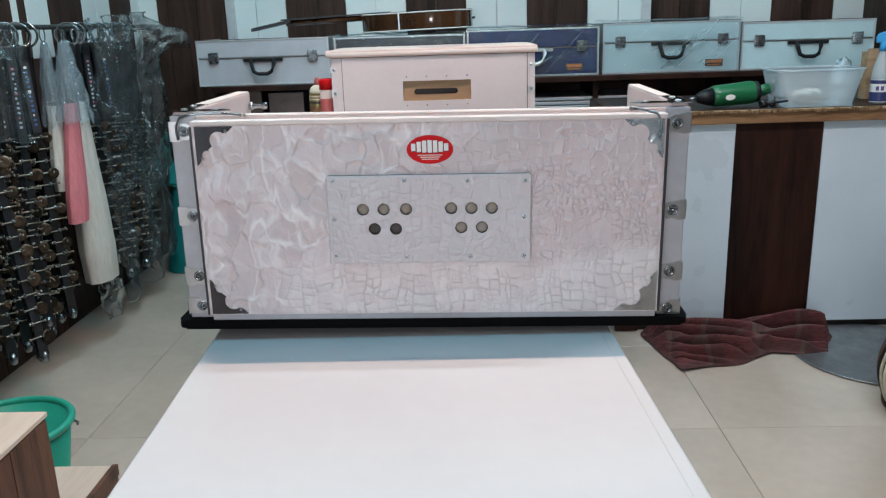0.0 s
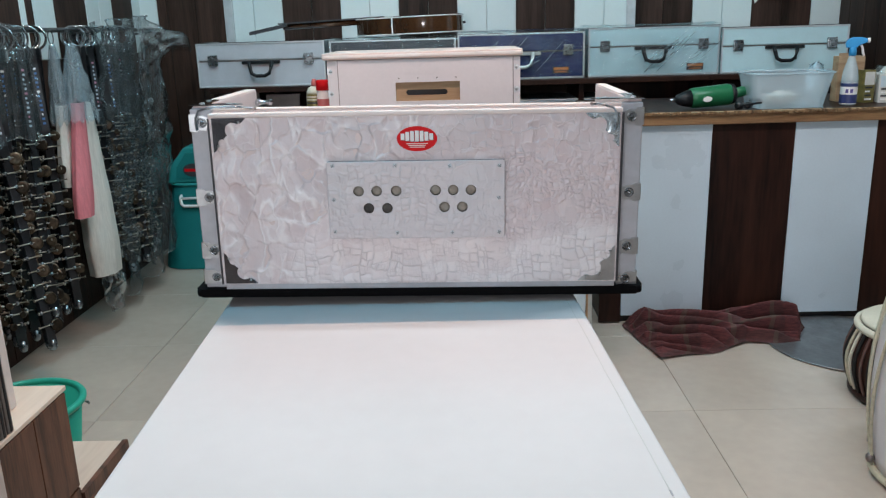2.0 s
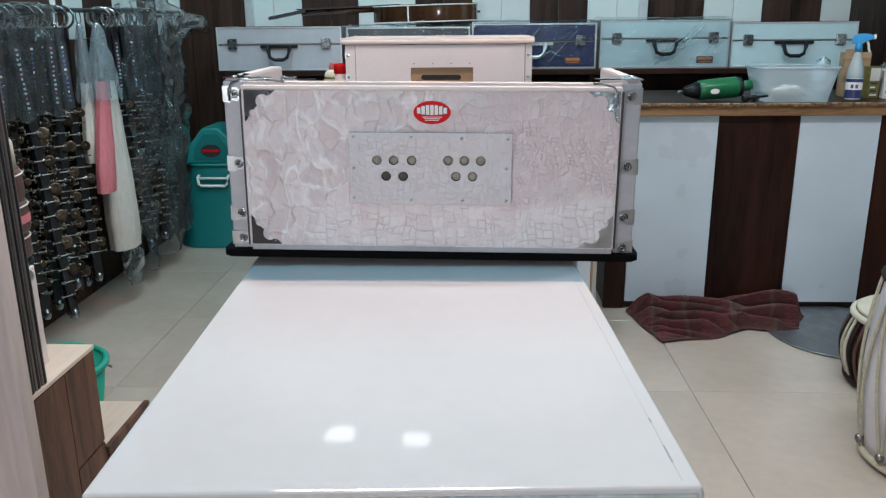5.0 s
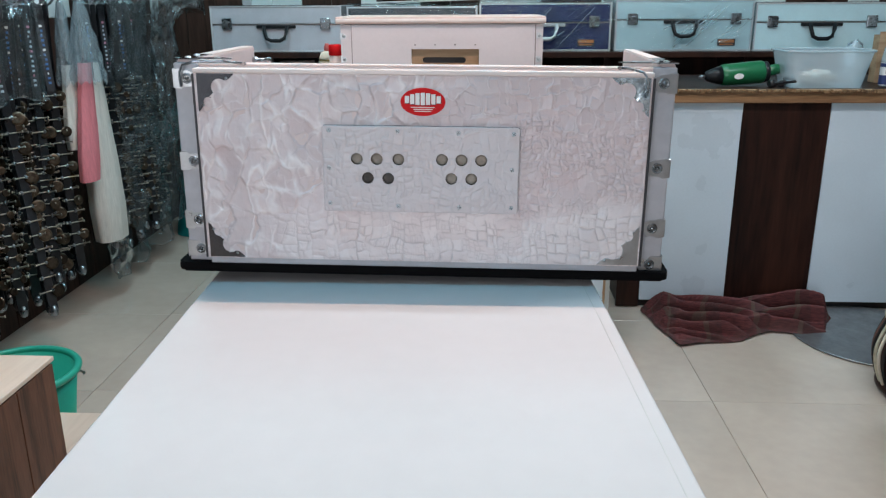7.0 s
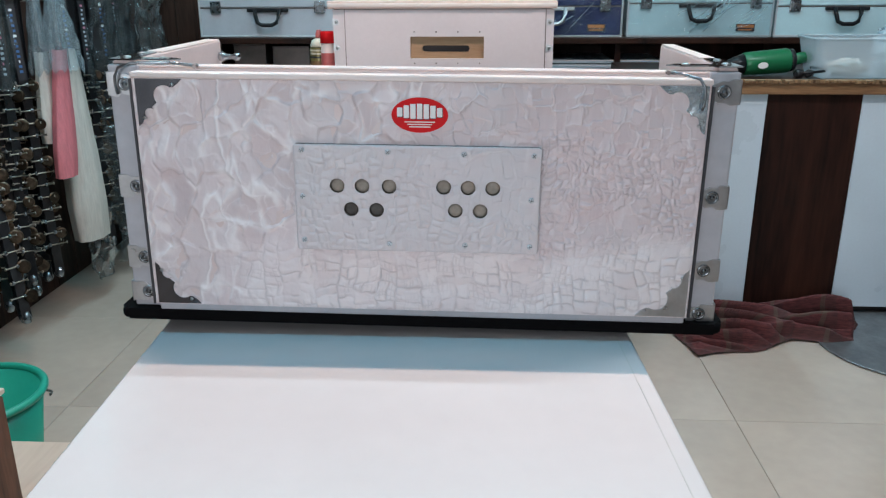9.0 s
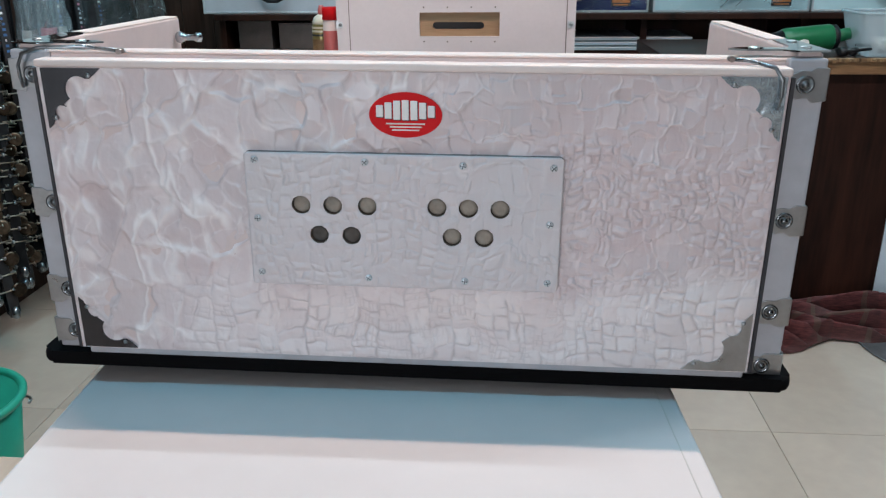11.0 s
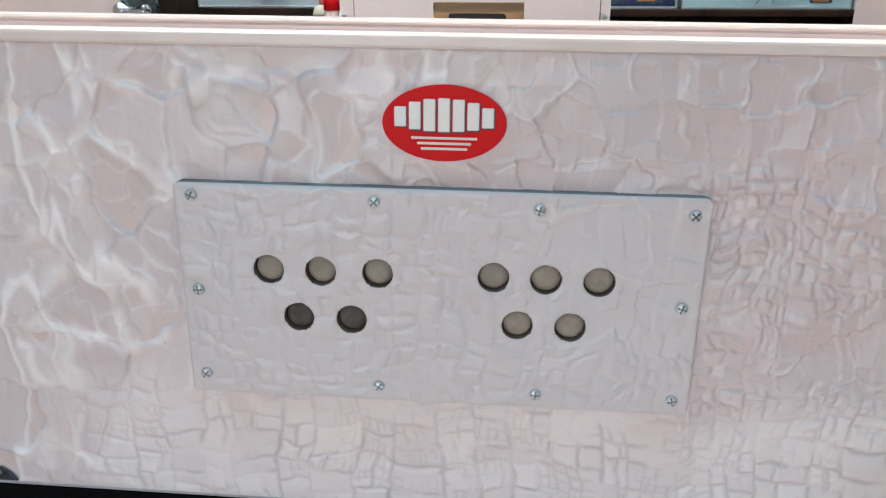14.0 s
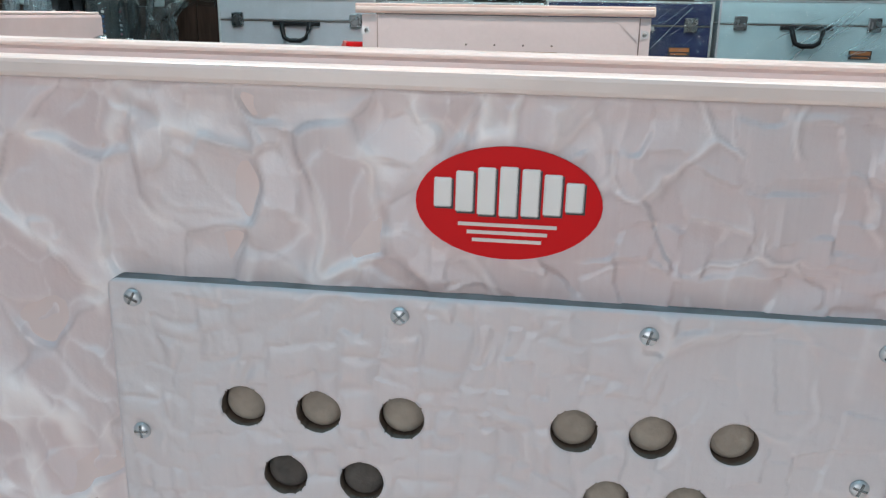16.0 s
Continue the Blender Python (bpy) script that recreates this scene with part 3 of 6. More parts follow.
def hashed(i, j, seed):
    """Two even random numbers for each whole i, j."""
    h = (i.astype(np.int64) * 374761393 + j.astype(np.int64) * 668265263 + seed * 1442695041) & 0xFFFFFFFF
    h = ((h ^ (h >> 13)) * 1274126177) & 0xFFFFFFFF
    h = h ^ (h >> 16)
    g = (h * 2654435761) & 0xFFFFFFFF
    return (h & 0xFFFF) / 65535.0, ((g >> 12) & 0xFFFF) / 65535.0


def field(x, z, seed):
    """Smooth noise about 0, one lump to the unit."""
    i, j = np.floor(x), np.floor(z)
    u, v = x - i, z - j
    su, sv = u * u * (3 - 2 * u), v * v * (3 - 2 * v)
    k = {(a, c): hashed(i + a, j + c, seed)[0] for a in (0, 1) for c in (0, 1)}
    return 2 * ((k[0, 0] * (1 - su) + k[1, 0] * su) * (1 - sv) + (k[0, 1] * (1 - su) + k[1, 1] * su) * sv) - 1


def lumps(x, z, seed, octaves=3):
    return sum(field(x * 2 ** k, z * 2 ** k, seed + k) / 2 ** k for k in range(octaves)) / 1.6


def cells(x, z, seed, square=0.0, jitter=0.9):
    """Irregular cells one unit wide: the way to the nearest border, two random numbers, and the offset from the cell's heart."""
    i, j = np.floor(x), np.floor(z)
    d1, d2 = np.full(x.shape, 9.0), np.full(x.shape, 9.0)
    ra, rb, ox, oz = (np.zeros(x.shape) for _ in range(4))
    for a in (-1, 0, 1):
        for c in (-1, 0, 1):
            p, q = hashed(i + a, j + c, seed)
            dx, dz = x - (i + a + 0.5 + jitter * (p - 0.5)), z - (j + c + 0.5 + jitter * (q - 0.5))
            d = (1 - square) * np.hypot(dx, dz) + square * np.maximum(np.abs(dx), np.abs(dz))
            near = d < d1
            d2 = np.where(near, d1, np.minimum(d2, d))
            d1 = np.where(near, d, d1)
            ra, rb, ox, oz = np.where(near, p, ra), np.where(near, q, rb), np.where(near, dx, ox), np.where(near, dz, oz)
    return d2 - d1, ra, rb, ox, oz


def courses(x, z, wide, tall, seed):
    """Uneven upright columns cut into uneven rows, some pieces halved: the way to the nearest crack in the units of x, two random numbers, and the offset from the piece's heart."""
    def bounds(v, other):
        i = np.floor(v)
        edge = [i + k + 0.55 * (hashed(i + k, other, seed)[0] - 0.5) for k in (-1, 0, 1, 2)]
        n = np.where(v < edge[1], i - 1, np.where(v >= edge[2], i + 1, i))
        return n, np.where(v < edge[1], edge[0], np.where(v >= edge[2], edge[2], edge[1])), np.where(v < edge[1], edge[1], np.where(v >= edge[2], edge[2] + 1.0, edge[2]))
    u = x / wide
    col, u0, u1 = bounds(u, np.zeros(x.shape))
    v = z / tall + 7.3 * hashed(col, np.full(x.shape, 5.0), seed)[1]
    row, v0, v1 = bounds(v, col)
    ra, rb = hashed(col, row, seed + 7)
    cut = u0 + (u1 - u0) * (0.35 + 0.3 * ra)
    halved, after = rb > 0.55, u > cut
    u0, u1 = np.where(halved & after, cut, u0), np.where(halved & ~after, cut, u1)
    ra = np.where(halved & after, (ra + 0.37) % 1.0, ra)
    e = np.minimum.reduce([(u - u0) * wide, (u1 - u) * wide, (v - v0) * tall, (v1 - v) * tall])
    return np.maximum(e, 0.0), ra, rb, (u - (u0 + u1) / 2) * wide, (v - (v0 + v1) / 2) * tall


def tilted(ra, rb, ox, oz):
    """Each cell a facet leaning its own way."""
    return np.cos(6.2832 * ra) * ox * (0.4 + rb) + np.sin(6.2832 * ra) * oz * (0.4 + rb)


def crushed(x, z, strength=1.0):
    """Height in metres and the marks (pale fold, darker groove, lighter scale) of the laminate at x, z in metres. Part
    of the paleness stands in for light from below.
    """
    X, Z = x * 1000, z * 1000
    wx, wz = lumps(X / 34, Z / 34, 11), lumps(X / 34, Z / 34, 29)
    fx, fz = lumps(X / 9, Z / 9, 41, 2), lumps(X / 9, Z / 9, 53, 2)
    patch = lumps(X / 60, Z / 60, 71)
    side = smooth(X + 45 * patch, -25, 55)
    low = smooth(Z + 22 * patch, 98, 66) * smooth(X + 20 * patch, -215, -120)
    mask_a, mask_b = smooth(lumps(X / 30, Z / 30, 83), -0.25, 0.30), smooth(lumps(X / 22, Z / 22, 97), -0.20, 0.25)

    # broad petals, one leaning over the next
    px, pz = X + 12 * wx + 1.2 * fx, Z + 12 * wz + 1.2 * fz
    e1, a1, b1, ox, oz = cells(px / 25, pz / 37, 3)
    h_left = 0.56 * tilted(a1, b1, ox, oz) * smooth(e1, 0.0, 0.12)
    e2, a2, b2, ox, oz = cells((px + 3 * fx) / 12, (pz + 3 * fz) / 17, 17)
    h_left = h_left + 0.24 * tilted(a2, b2, ox, oz) * (0.2 + 0.8 * mask_a)
    fine = np.exp(-(e2 / 0.07) ** 2) * mask_a
    # pale bands, as of pulled cloth, that run upright
    band = np.abs(lumps((X + 7 * wx + 2 * fx) / 21, Z / 95, 131))
    pulled = smooth(band, 0.13, 0.0) * smooth(lumps(X / 45, Z / 70, 151), -0.35, 0.15)
    h_left = h_left + 0.14 * np.exp(-(e1 / 0.09) ** 2) * (0.25 + 0.75 * mask_b) + 0.07 * fine + 0.16 * pulled

    # fine upright crackle: flat pieces with thin grooves, some nearly closed; broader smooth plates with thin ridges higher up
    mx, mz = lumps(X / 16, Z / 16, 231), lumps(X / 16, Z / 16, 241)
    qx, qz = X + 7 * wx + 2.0 * mx + 0.9 * fx, Z + 7 * wz + 2.0 * mz + 0.9 * fz
    shut = smooth(lumps(X / 9, Z / 9, 191), -0.30, 0.25)
    shut2 = smooth(lumps(X / 15, Z / 11, 211), -0.30, 0.30)
    e3, a3, b3, ox, oz = courses(qx, qz, 9.0, 6.8, 5)
    h_fine = 0.23 * smooth(e3, 0.0, 1.9) * (0.15 + 0.85 * shut) + 0.042 * tilted(a3, b3, ox, oz) + 0.07 * smooth(e3, 0.0, 4.0) + 0.06 * fx
    e5, a5, b5, ox, oz = cells((qx + 3 * fx) / 25, (qz + 3 * fz) / 22, 37, 0.35)
    e7, a7, b7, ux, uz = courses(qx - 3 * wz, qz + 3 * wx, 17.0, 13.0, 61)
    ridge5, ridge7 = np.exp(-(e5 * 22 / 1.6) ** 2) * shut2, np.exp(-(e7 / 0.9) ** 2) * shut * mask_b
    h_broad = 0.26 * tilted(a5, b5, ox, oz) + 0.022 * tilted(a7, b7, ux, uz) + 0.10 * ridge5 + 0.09 * ridge7
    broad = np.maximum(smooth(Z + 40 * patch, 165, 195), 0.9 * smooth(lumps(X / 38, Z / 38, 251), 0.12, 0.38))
    h_right = h_fine * (1 - broad) + h_broad * broad

    # squarish pieces along the bottom, darker in the cracks
    e6, a6, b6, ox, oz = courses(qx + 2 * wz, qz + 0.6 * fx, 19.0, 11.5, 43)
    e4, a4, b4, _, _ = courses(qx, qz, 7.0, 6.0, 23)
    split = np.exp(-(e4 / 0.6) ** 2) * mask_a * shut
    h_low = 0.16 * smooth(e6, 0.0, 1.9) * (0.2 + 0.8 * shut2) + 0.06 * smooth(e6, 0.0, 4.5) + 0.016 * tilted(a6, b6, ox, oz) - 0.09 * split + 0.05 * fz

    for _ in range(2):
        h_left[1:-1, 1:-1] = (2 * h_left[1:-1, 1:-1] + h_left[:-2, 1:-1] + h_left[2:, 1:-1] + h_left[1:-1, :-2] + h_left[1:-1, 2:]) / 6
    h = h_left * (1 - side) + h_right * side
    h = h * (1 - low) + h_low * low + 0.10 * wx + 0.05 * fx
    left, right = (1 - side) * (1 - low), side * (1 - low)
    # upper ridges paled for light from below; bottom pieces extra pale for it too
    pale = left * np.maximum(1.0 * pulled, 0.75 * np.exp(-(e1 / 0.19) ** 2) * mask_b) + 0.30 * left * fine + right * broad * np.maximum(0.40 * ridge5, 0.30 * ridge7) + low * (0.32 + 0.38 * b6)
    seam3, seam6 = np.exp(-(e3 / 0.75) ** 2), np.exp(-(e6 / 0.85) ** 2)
    seam_dark = 0.65 * right * (1 - broad) * seam3 * shut * (0.3 + 0.7 * mask_b) + 0.90 * low * np.maximum(seam6 * (0.1 + 0.9 * shut2), 0.6 * split) + left * 0.55 * np.exp(-(e1 / 0.03) ** 2) * (1 - mask_b) + 0.5 * right * broad * np.exp(-((e5 * 22 - 2.2) / 1.0) ** 2) * shut2
    # bottom pieces paler and upper right duller, partly standing in for uneven light
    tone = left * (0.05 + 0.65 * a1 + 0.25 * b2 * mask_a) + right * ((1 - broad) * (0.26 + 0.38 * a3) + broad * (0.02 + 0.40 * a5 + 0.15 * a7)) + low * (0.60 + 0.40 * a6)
    return h * 0.001 * strength, np.clip(pale, 0, 1), np.clip(seam_dark, 0, 1), np.clip(tone, 0, 1)


def marked(me, pale, seam_dark, tone):
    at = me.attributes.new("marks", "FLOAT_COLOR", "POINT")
    at.data.foreach_set("color", np.stack([pale, seam_dark, tone, np.ones_like(tone)], -1).astype(np.float32).ravel())


def crushed_sheet(x0, x1, z0, z1, step):
    """The laminate glued to the front board: a fine grid pressed into creases, its rim turned back."""
    nx, nz = round((x1 - x0) / step), round((z1 - z0) / step)
    x, z = np.meshgrid(np.linspace(x0, x1, nx + 1), np.linspace(z0, z1, nz + 1), indexing="ij")
    h, pale, seam_dark, tone = crushed(x, z, 4.3)
    edge = np.minimum.reduce([x - x0, x1 - x, z - z0, z1 - z])
    corner = np.minimum(x - x0, x1 - x) + np.minimum(z - z0, z1 - z)
    flat = smooth(edge, 0.0, 0.004) * (0.25 + 0.75 * smooth(corner, 0.035, 0.060)) * (0.2 + 0.8 * smooth(np.hypot((x - 0.0024) / 0.0254, (z - 0.2095) / 0.0157), 0.95, 1.25))
    y = -0.0002 - np.clip(h, -0.0022, 0.0028) * flat
    y[(np.abs(x) < 0.109) & (z > 0.087) & (z < 0.178)] = 0.0006
    y[edge < step * 0.5] = 0.0012
    me = bpy.data.meshes.new("laminate_sheet")
    k = np.arange((nx + 1) * (nz + 1)).reshape(nx + 1, nz + 1)
    quads = np.stack([k[:-1, :-1], k[1:, :-1], k[1:, 1:], k[:-1, 1:]], -1).reshape(-1, 4)
    me.from_pydata(np.stack([x, y, z], -1).reshape(-1, 3), [], quads)
    me.polygons.foreach_set("use_smooth", np.ones(len(quads), bool))
    marked(me, pale.ravel(), seam_dark.ravel(), tone.ravel())
    return me


SCREWS = ((-0.1050, 0.1772), (-0.0263, 0.1768), (0.0427, 0.1756), (0.1054, 0.1752), (-0.1057, 0.1339), (0.1044, 0.1342), (-0.1058, 0.0921), (-0.0259, 0.0897), (0.0448, 0.0895), (0.1047, 0.0897))


def sound_plate_mesh(x0, x1, z0, z1, th, holes, r, corner, step):
    """A laminated board with rounded corners and round holes right through it, its face towards -y; the cut edges are the second material."""
    nx, nz = round((x1 - x0) / step), round((z1 - z0) / step)
    x, z = np.meshgrid(np.linspace(x0, x1, nx + 1), np.linspace(z0, z1, nz + 1), indexing="ij")
    out = np.zeros(x.shape, bool)
    rim = np.zeros(x.shape, bool)
    for sx, cx in ((-1, x0 + corner), (1, x1 - corner)):
        for sz, cz in ((-1, z0 + corner), (1, z1 - corner)):
            dx, dz = (x - cx) * sx, (z - cz) * sz
            far = (dx > 0) & (dz > 0) & (np.hypot(dx, dz) > corner)
            d = np.where(far, np.hypot(dx, dz), 1)
            x, z, out = np.where(far, cx + sx * dx / d * corner, x), np.where(far, cz + sz * dz / d * corner, z), out | far
    inside = np.zeros(x.shape, bool)
    for hx, hz in holes:
        d = np.hypot(x - hx, z - hz)
        near = np.abs(d - r) < step * 0.62
        x, z, rim = np.where(near, hx + (x - hx) / np.maximum(d, 1e-6) * r, x), np.where(near, hz + (z - hz) / np.maximum(d, 1e-6) * r, z), rim | near
        inside |= (d < r) & ~near
    h, pale, seam_dark, tone = crushed(x * 0.8 + 0.31, z * 0.8 + 0.04, 2.3)
    edge = np.minimum.reduce([x - x0, x1 - x, z - z0, z1 - z])
    for sx, sz in SCREWS:
        h = h * (0.1 + 0.9 * smooth(np.hypot(x - sx, z - sz), 0.003, 0.008))
    y = -th - h * smooth(edge, 0.0, 0.003) + 0.0009 * (1 - smooth(edge, -0.0002, 0.0012)) ** 2
    b = B()
    marks = b.bm.verts.layers.float_color.new("marks")
    vs = [b.bm.verts.new(p) for p in np.stack([x, y, z], -1).reshape(-1, 3)]
    k = np.arange((nx + 1) * (nz + 1)).reshape(nx + 1, nz + 1)
    bad, gone, lip = out.ravel(), inside.ravel(), rim.ravel()
    for q in np.stack([k[:-1, :-1], k[1:, :-1], k[1:, 1:], k[:-1, 1:]], -1).reshape(-1, 4):
        if not (gone[q].any() or lip[q].all() or bad[q].all()):
            b.bm.faces.new([vs[c] for c in q]).smooth = True
    for v, *c in zip(vs, pale.ravel(), seam_dark.ravel() * 0.5, tone.ravel()):
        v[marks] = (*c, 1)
    bmesh.ops.delete(b.bm, geom=[v for v in b.bm.verts if not v.link_faces], context="VERTS")
    cut = bmesh.ops.extrude_edge_only(b.bm, edges=[e for e in b.bm.edges if e.is_boundary])["geom"]
    for g in cut:
        if isinstance(g, bmesh.types.BMVert):
            g.co.y = 0.0006
        elif isinstance(g, bmesh.types.BMFace):
            c = g.calc_center_median()
            g.material_index = 1 if any(math.hypot(c.x - hx, c.z - hz) < r * 1.2 for hx, hz in holes) else 2
    return b


# ---- the harmonium shell on the table ----
def bracket(parent, side, z, wide):
    """Pressed steel clip wrapped round the corner post, with a rivet."""
    b = B()
    s = side
    if wide:
        out = [(0.0, -0.011), (0.009, -0.0125), (0.013, -0.0085), (0.020, -0.0105), (0.0265, -0.004), (0.0255, 0.006), (0.018, 0.0095), (0.012, 0.0085), (0.008, 0.0115), (0.0, 0.011)]
    else:
        out = [(0.0, -0.010), (0.014, -0.010), (0.017, -0.006), (0.026, -0.009), (0.029, 0.0), (0.026, 0.009), (0.017, 0.006), (0.014, 0.010), (0.0, 0.010)]
    far = 0.2895 if s < 0 else 0.2878
    pts = [(s * (far - x), y) for x, y in out]
    b.prism(pts if s < 0 else pts[::-1], 0.0016, pose(0, 0.0205, z, 90), 0.0004)
    b.box(min(s * (far - 0.001), s * (far + 0.0005)), max(s * (far - 0.001), s * (far + 0.0005)), 0.019, 0.052, z - 0.011, z + 0.011, 0.0005, 1)
    br = part("corner_bracket", b, "steel", parent, "chromed steel corner bracket")
    c = B().lathe([(0.0062, 0), (0.0062, 0.0010), (0.0052, 0.0015), (0.0041, 0.0012), (0.0036, 0.0003), (0.0025, 0.0003), (0.0022, 0.0016), (0.0, 0.0019)], 18, pose(s * 0.273, 0.0192, z, 90))
    part("rivet", c, "latch", br)


def corner_plate(parent, sx, z, sz, size, material="chrome"):
    """Thin mirror-bright corner plate with a scalloped inner edge."""
    out = [(0, 0), (size, 0)]
    # inner edge: a cusp, a large bite, a cusp
    out += [(size * 0.90, size * 0.10), (size * 0.80, size * 0.17), (size * 0.735, size * 0.165)]
    out += arc(size * 0.60, size * 0.36, size * 0.23, -52, -218, 12)
    out += [(size * 0.30, size * 0.60)] + arc(size * 0.27, size * 0.74, size * 0.13, -55, -200, 7) + [(size * 0.08, size * 0.93)]
    out.append((0, size))
    pts = [(sx * (0.2545 - x), z + sz * y) for x, y in out]
    if sx * sz > 0:
        pts = pts[::-1]
    b = B().prism(pts, 0.0012, pose(0, -0.0004, 0, 90))
    pl = part("corner_plate", b, material, parent, "mirror-bright scalloped steel corner plate")
    for u, v in ((0.006, size - 0.008), (size - 0.009, 0.005)):
        part("pin", B().lathe([(0.0018, 0), (0.0014, 0.0008), (0, 0.001)], 10, pose(sx * (0.2545 - u), -0.0016, z + sz * v, 90)), "steel", pl)


def harmonium():
    h = thing("harmonium_body", pose(0, 1.041, 0.775, 0, 0.62, -0.3), "unfinished harmonium body in pink-grey crackled laminate with steel corners", "harmonium")
    # rubber skirt and its feet
    rr = 0.009
    outline = arc(0.2958 - rr, 0.011 + rr, rr, -90, 0, 7) + arc(0.2958 - rr, 0.33 - rr, rr, 0, 90, 7) + arc(-0.3015 + rr, 0.33 - rr, rr, 90, 180, 7) + arc(-0.3015 + rr, 0.011 + rr, rr, 180, 270, 7)
    part("rubber_skirt", B().prism(outline, 0.0112, pose(0, 0, -0.0016), 0.0035, True), "rubber", h, "black rubber base edge")
    for x in (-0.19, 0.16):
        for y in (0.06, 0.27):
            part("foot", B().lathe([(0.012, -0.010), (0.014, -0.004), (0.014, 0.004)], 16, pose(x, y, 0)), "rubber", h)
    part("base_strip", B().box(-0.2590, 0.2575, 0.0110, 0.024, 0.0096, 0.0200, 0.001, 1), "post", h, "thin aluminium base strip")
    part("bottom_board", B().box(-0.284, 0.284, 0.034, 0.31, 0.0097, 0.020), "pink", h)
    # front board with its laminate face, cream edge and the rear rail
    fb = part("front_board", B().box(-0.2585, 0.2570, 0.0010, 0.0150, 0.0200, 0.2400, 0.0006, 1), "pink", h)
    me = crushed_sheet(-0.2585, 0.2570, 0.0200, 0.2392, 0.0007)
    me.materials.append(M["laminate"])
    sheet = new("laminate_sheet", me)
    sheet.parent, sheet["label"] = fb, "crushed pink-grey laminate face with pale folds and crackle"
    part("edge_band", B().box(-0.2592, 0.2577, -0.0012, 0.0155, 0.2388, 0.2442, 0.0014, 2), "pinkwhite", h, "cream edge band")
    part("rear_rail", B().box(-0.270, 0.270, 0.0245, 0.0400, 0.17, 0.2460, 0.0010, 1), "pink", h, "pale pink inner rail")
    part("filler_rail", B().box(-0.2590, 0.2575, 0.0156, 0.0240, 0.17, 0.2405, 0.0008, 1), "pink", h)
    part("rail_lip", B().box(-0.262, 0.262, 0.0242, 0.0400, 0.2460, 0.2480, 0.0008, 1), "pinkwhite", h)
    # corner posts and side boards
    for s in (-1, 1):
        far = 0.2885 if s < 0 else 0.2868
        x0, x1 = sorted((s * 0.2600, s * far))
        part("corner_post", B().box(x0, x1, 0.0200, 0.0330, 0.0097, 0.2485, 0.0020, 2), "post", h, "silver-grey laminated corner post")
        x0, x1 = sorted((s * 0.2700, s * (far - 0.0005)))
        part("side_board", B().box(x0, x1, 0.0332, 0.293, 0.0205, 0.2520, 0.0018, 2), "pink", h, "pale pink side board")
        x0, x1 = sorted((s * 0.2710, s * (far - 0.0013)))
        part("side_lip", B().box(x0, x1, 0.108, 0.291, 0.2520, 0.2535, 0.0005, 1), "pinkwhite", h)
        x0, x1 = sorted((s * (far - 0.0003), s * (far + 0.0004)))
        part("side_sheet", B().box(x0, x1, 0.034, 0.291, 0.022, 0.250), "laminate_plate", h)
        for z, wide in ((0.2310, True), (0.1340, True), (0.0620, True), (0.0170 if s > 0 else 0.0255, False)):
            bracket(h, s, z, wide)
        # side line between face and post
        part("joint_line", B().box(*((-0.2606, -0.2586) if s < 0 else (0.2572, 0.2596)), -0.0004, 0.0200, 0.0205, 0.238), "ink", h)
        # flat steel on the top of the corner
        b = B()
        pts = [(0.0, 0.0), (0.022, -0.004), (0.03, 0.004), (0.055, 0.002), (0.066, 0.008), (0.055, 0.017), (0.024, 0.016), (0.018, 0.03), (0.016, 0.075), (0.008, 0.082), (0.0, 0.075)]
        pts = [(s * (0.2885 - x), y + 0.024) for x, y in pts]
        b.prism(pts if s < 0 else pts[::-1], 0.0012, pose(0, 0, 0.2522))
        tp = part("top_corner_plate", b, "chrome", h, "bent steel plate over the top corner")
        for x, y in ((0.278, 0.042), (0.281, 0.082), (0.240, 0.033)):
            part("rivet", B().lathe([(0.0040, 0), (0.0035, 0.0009), (0.002, 0.0014), (0, 0.0015)], 14, pose(s * x, y, 0.2533)), "steel", tp)
        # wire hook that runs over the rail and down the post
        wire = [(-0.205, 0.022, 0.2480), (-0.232, 0.017, 0.2512), (-0.262, 0.013, 0.2505), (-0.2745, 0.0125, 0.2465), (-0.2790, 0.0130, 0.2380), (-0.2798, 0.0145, 0.230), (-0.2795, 0.0165, 0.222)]
        if s > 0:
            wire = [(0.222, 0.019, 0.2475), (0.232, 0.012, 0.2475), (0.2455, -0.0020, 0.2445), (0.2500, -0.0050, 0.2370), (0.2505, -0.0044, 0.227), (0.2490, -0.0038, 0.2175)]
        part("wire_hook", B().tube(wire, 0.0014, 10), "latch", h, "bent steel wire hook")
        part("wire_eye", B().lathe([(0.0020, 0), (0.0020, 0.007), (0.0012, 0.008)], 12, pose(wire[0][0], 0.016, wire[0][2], -90)), "tracks", h)
    # same steel: left pair darkened, right pair brightened in place of their reflections
    corner_plate(h, -1, 0.2385, -1, 0.043, "dark_reflecting")
    corner_plate(h, -1, 0.0220, 1, 0.042, "dark_reflecting")
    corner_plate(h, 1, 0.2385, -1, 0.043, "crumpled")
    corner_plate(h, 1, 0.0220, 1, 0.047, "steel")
    # knob at the end of one side board
    part("knob", B().lathe([(0.0, -0.002), (0.005, 0.0), (0.0065, 0.004), (0.0035, 0.009), (0.003, 0.017), (0.005, 0.021), (0.0048, 0.025), (0.0, 0.027)], 18, pose(-0.268, 0.278, 0.2335, 0, 90)), "chrome", h, "chromed turned knob")
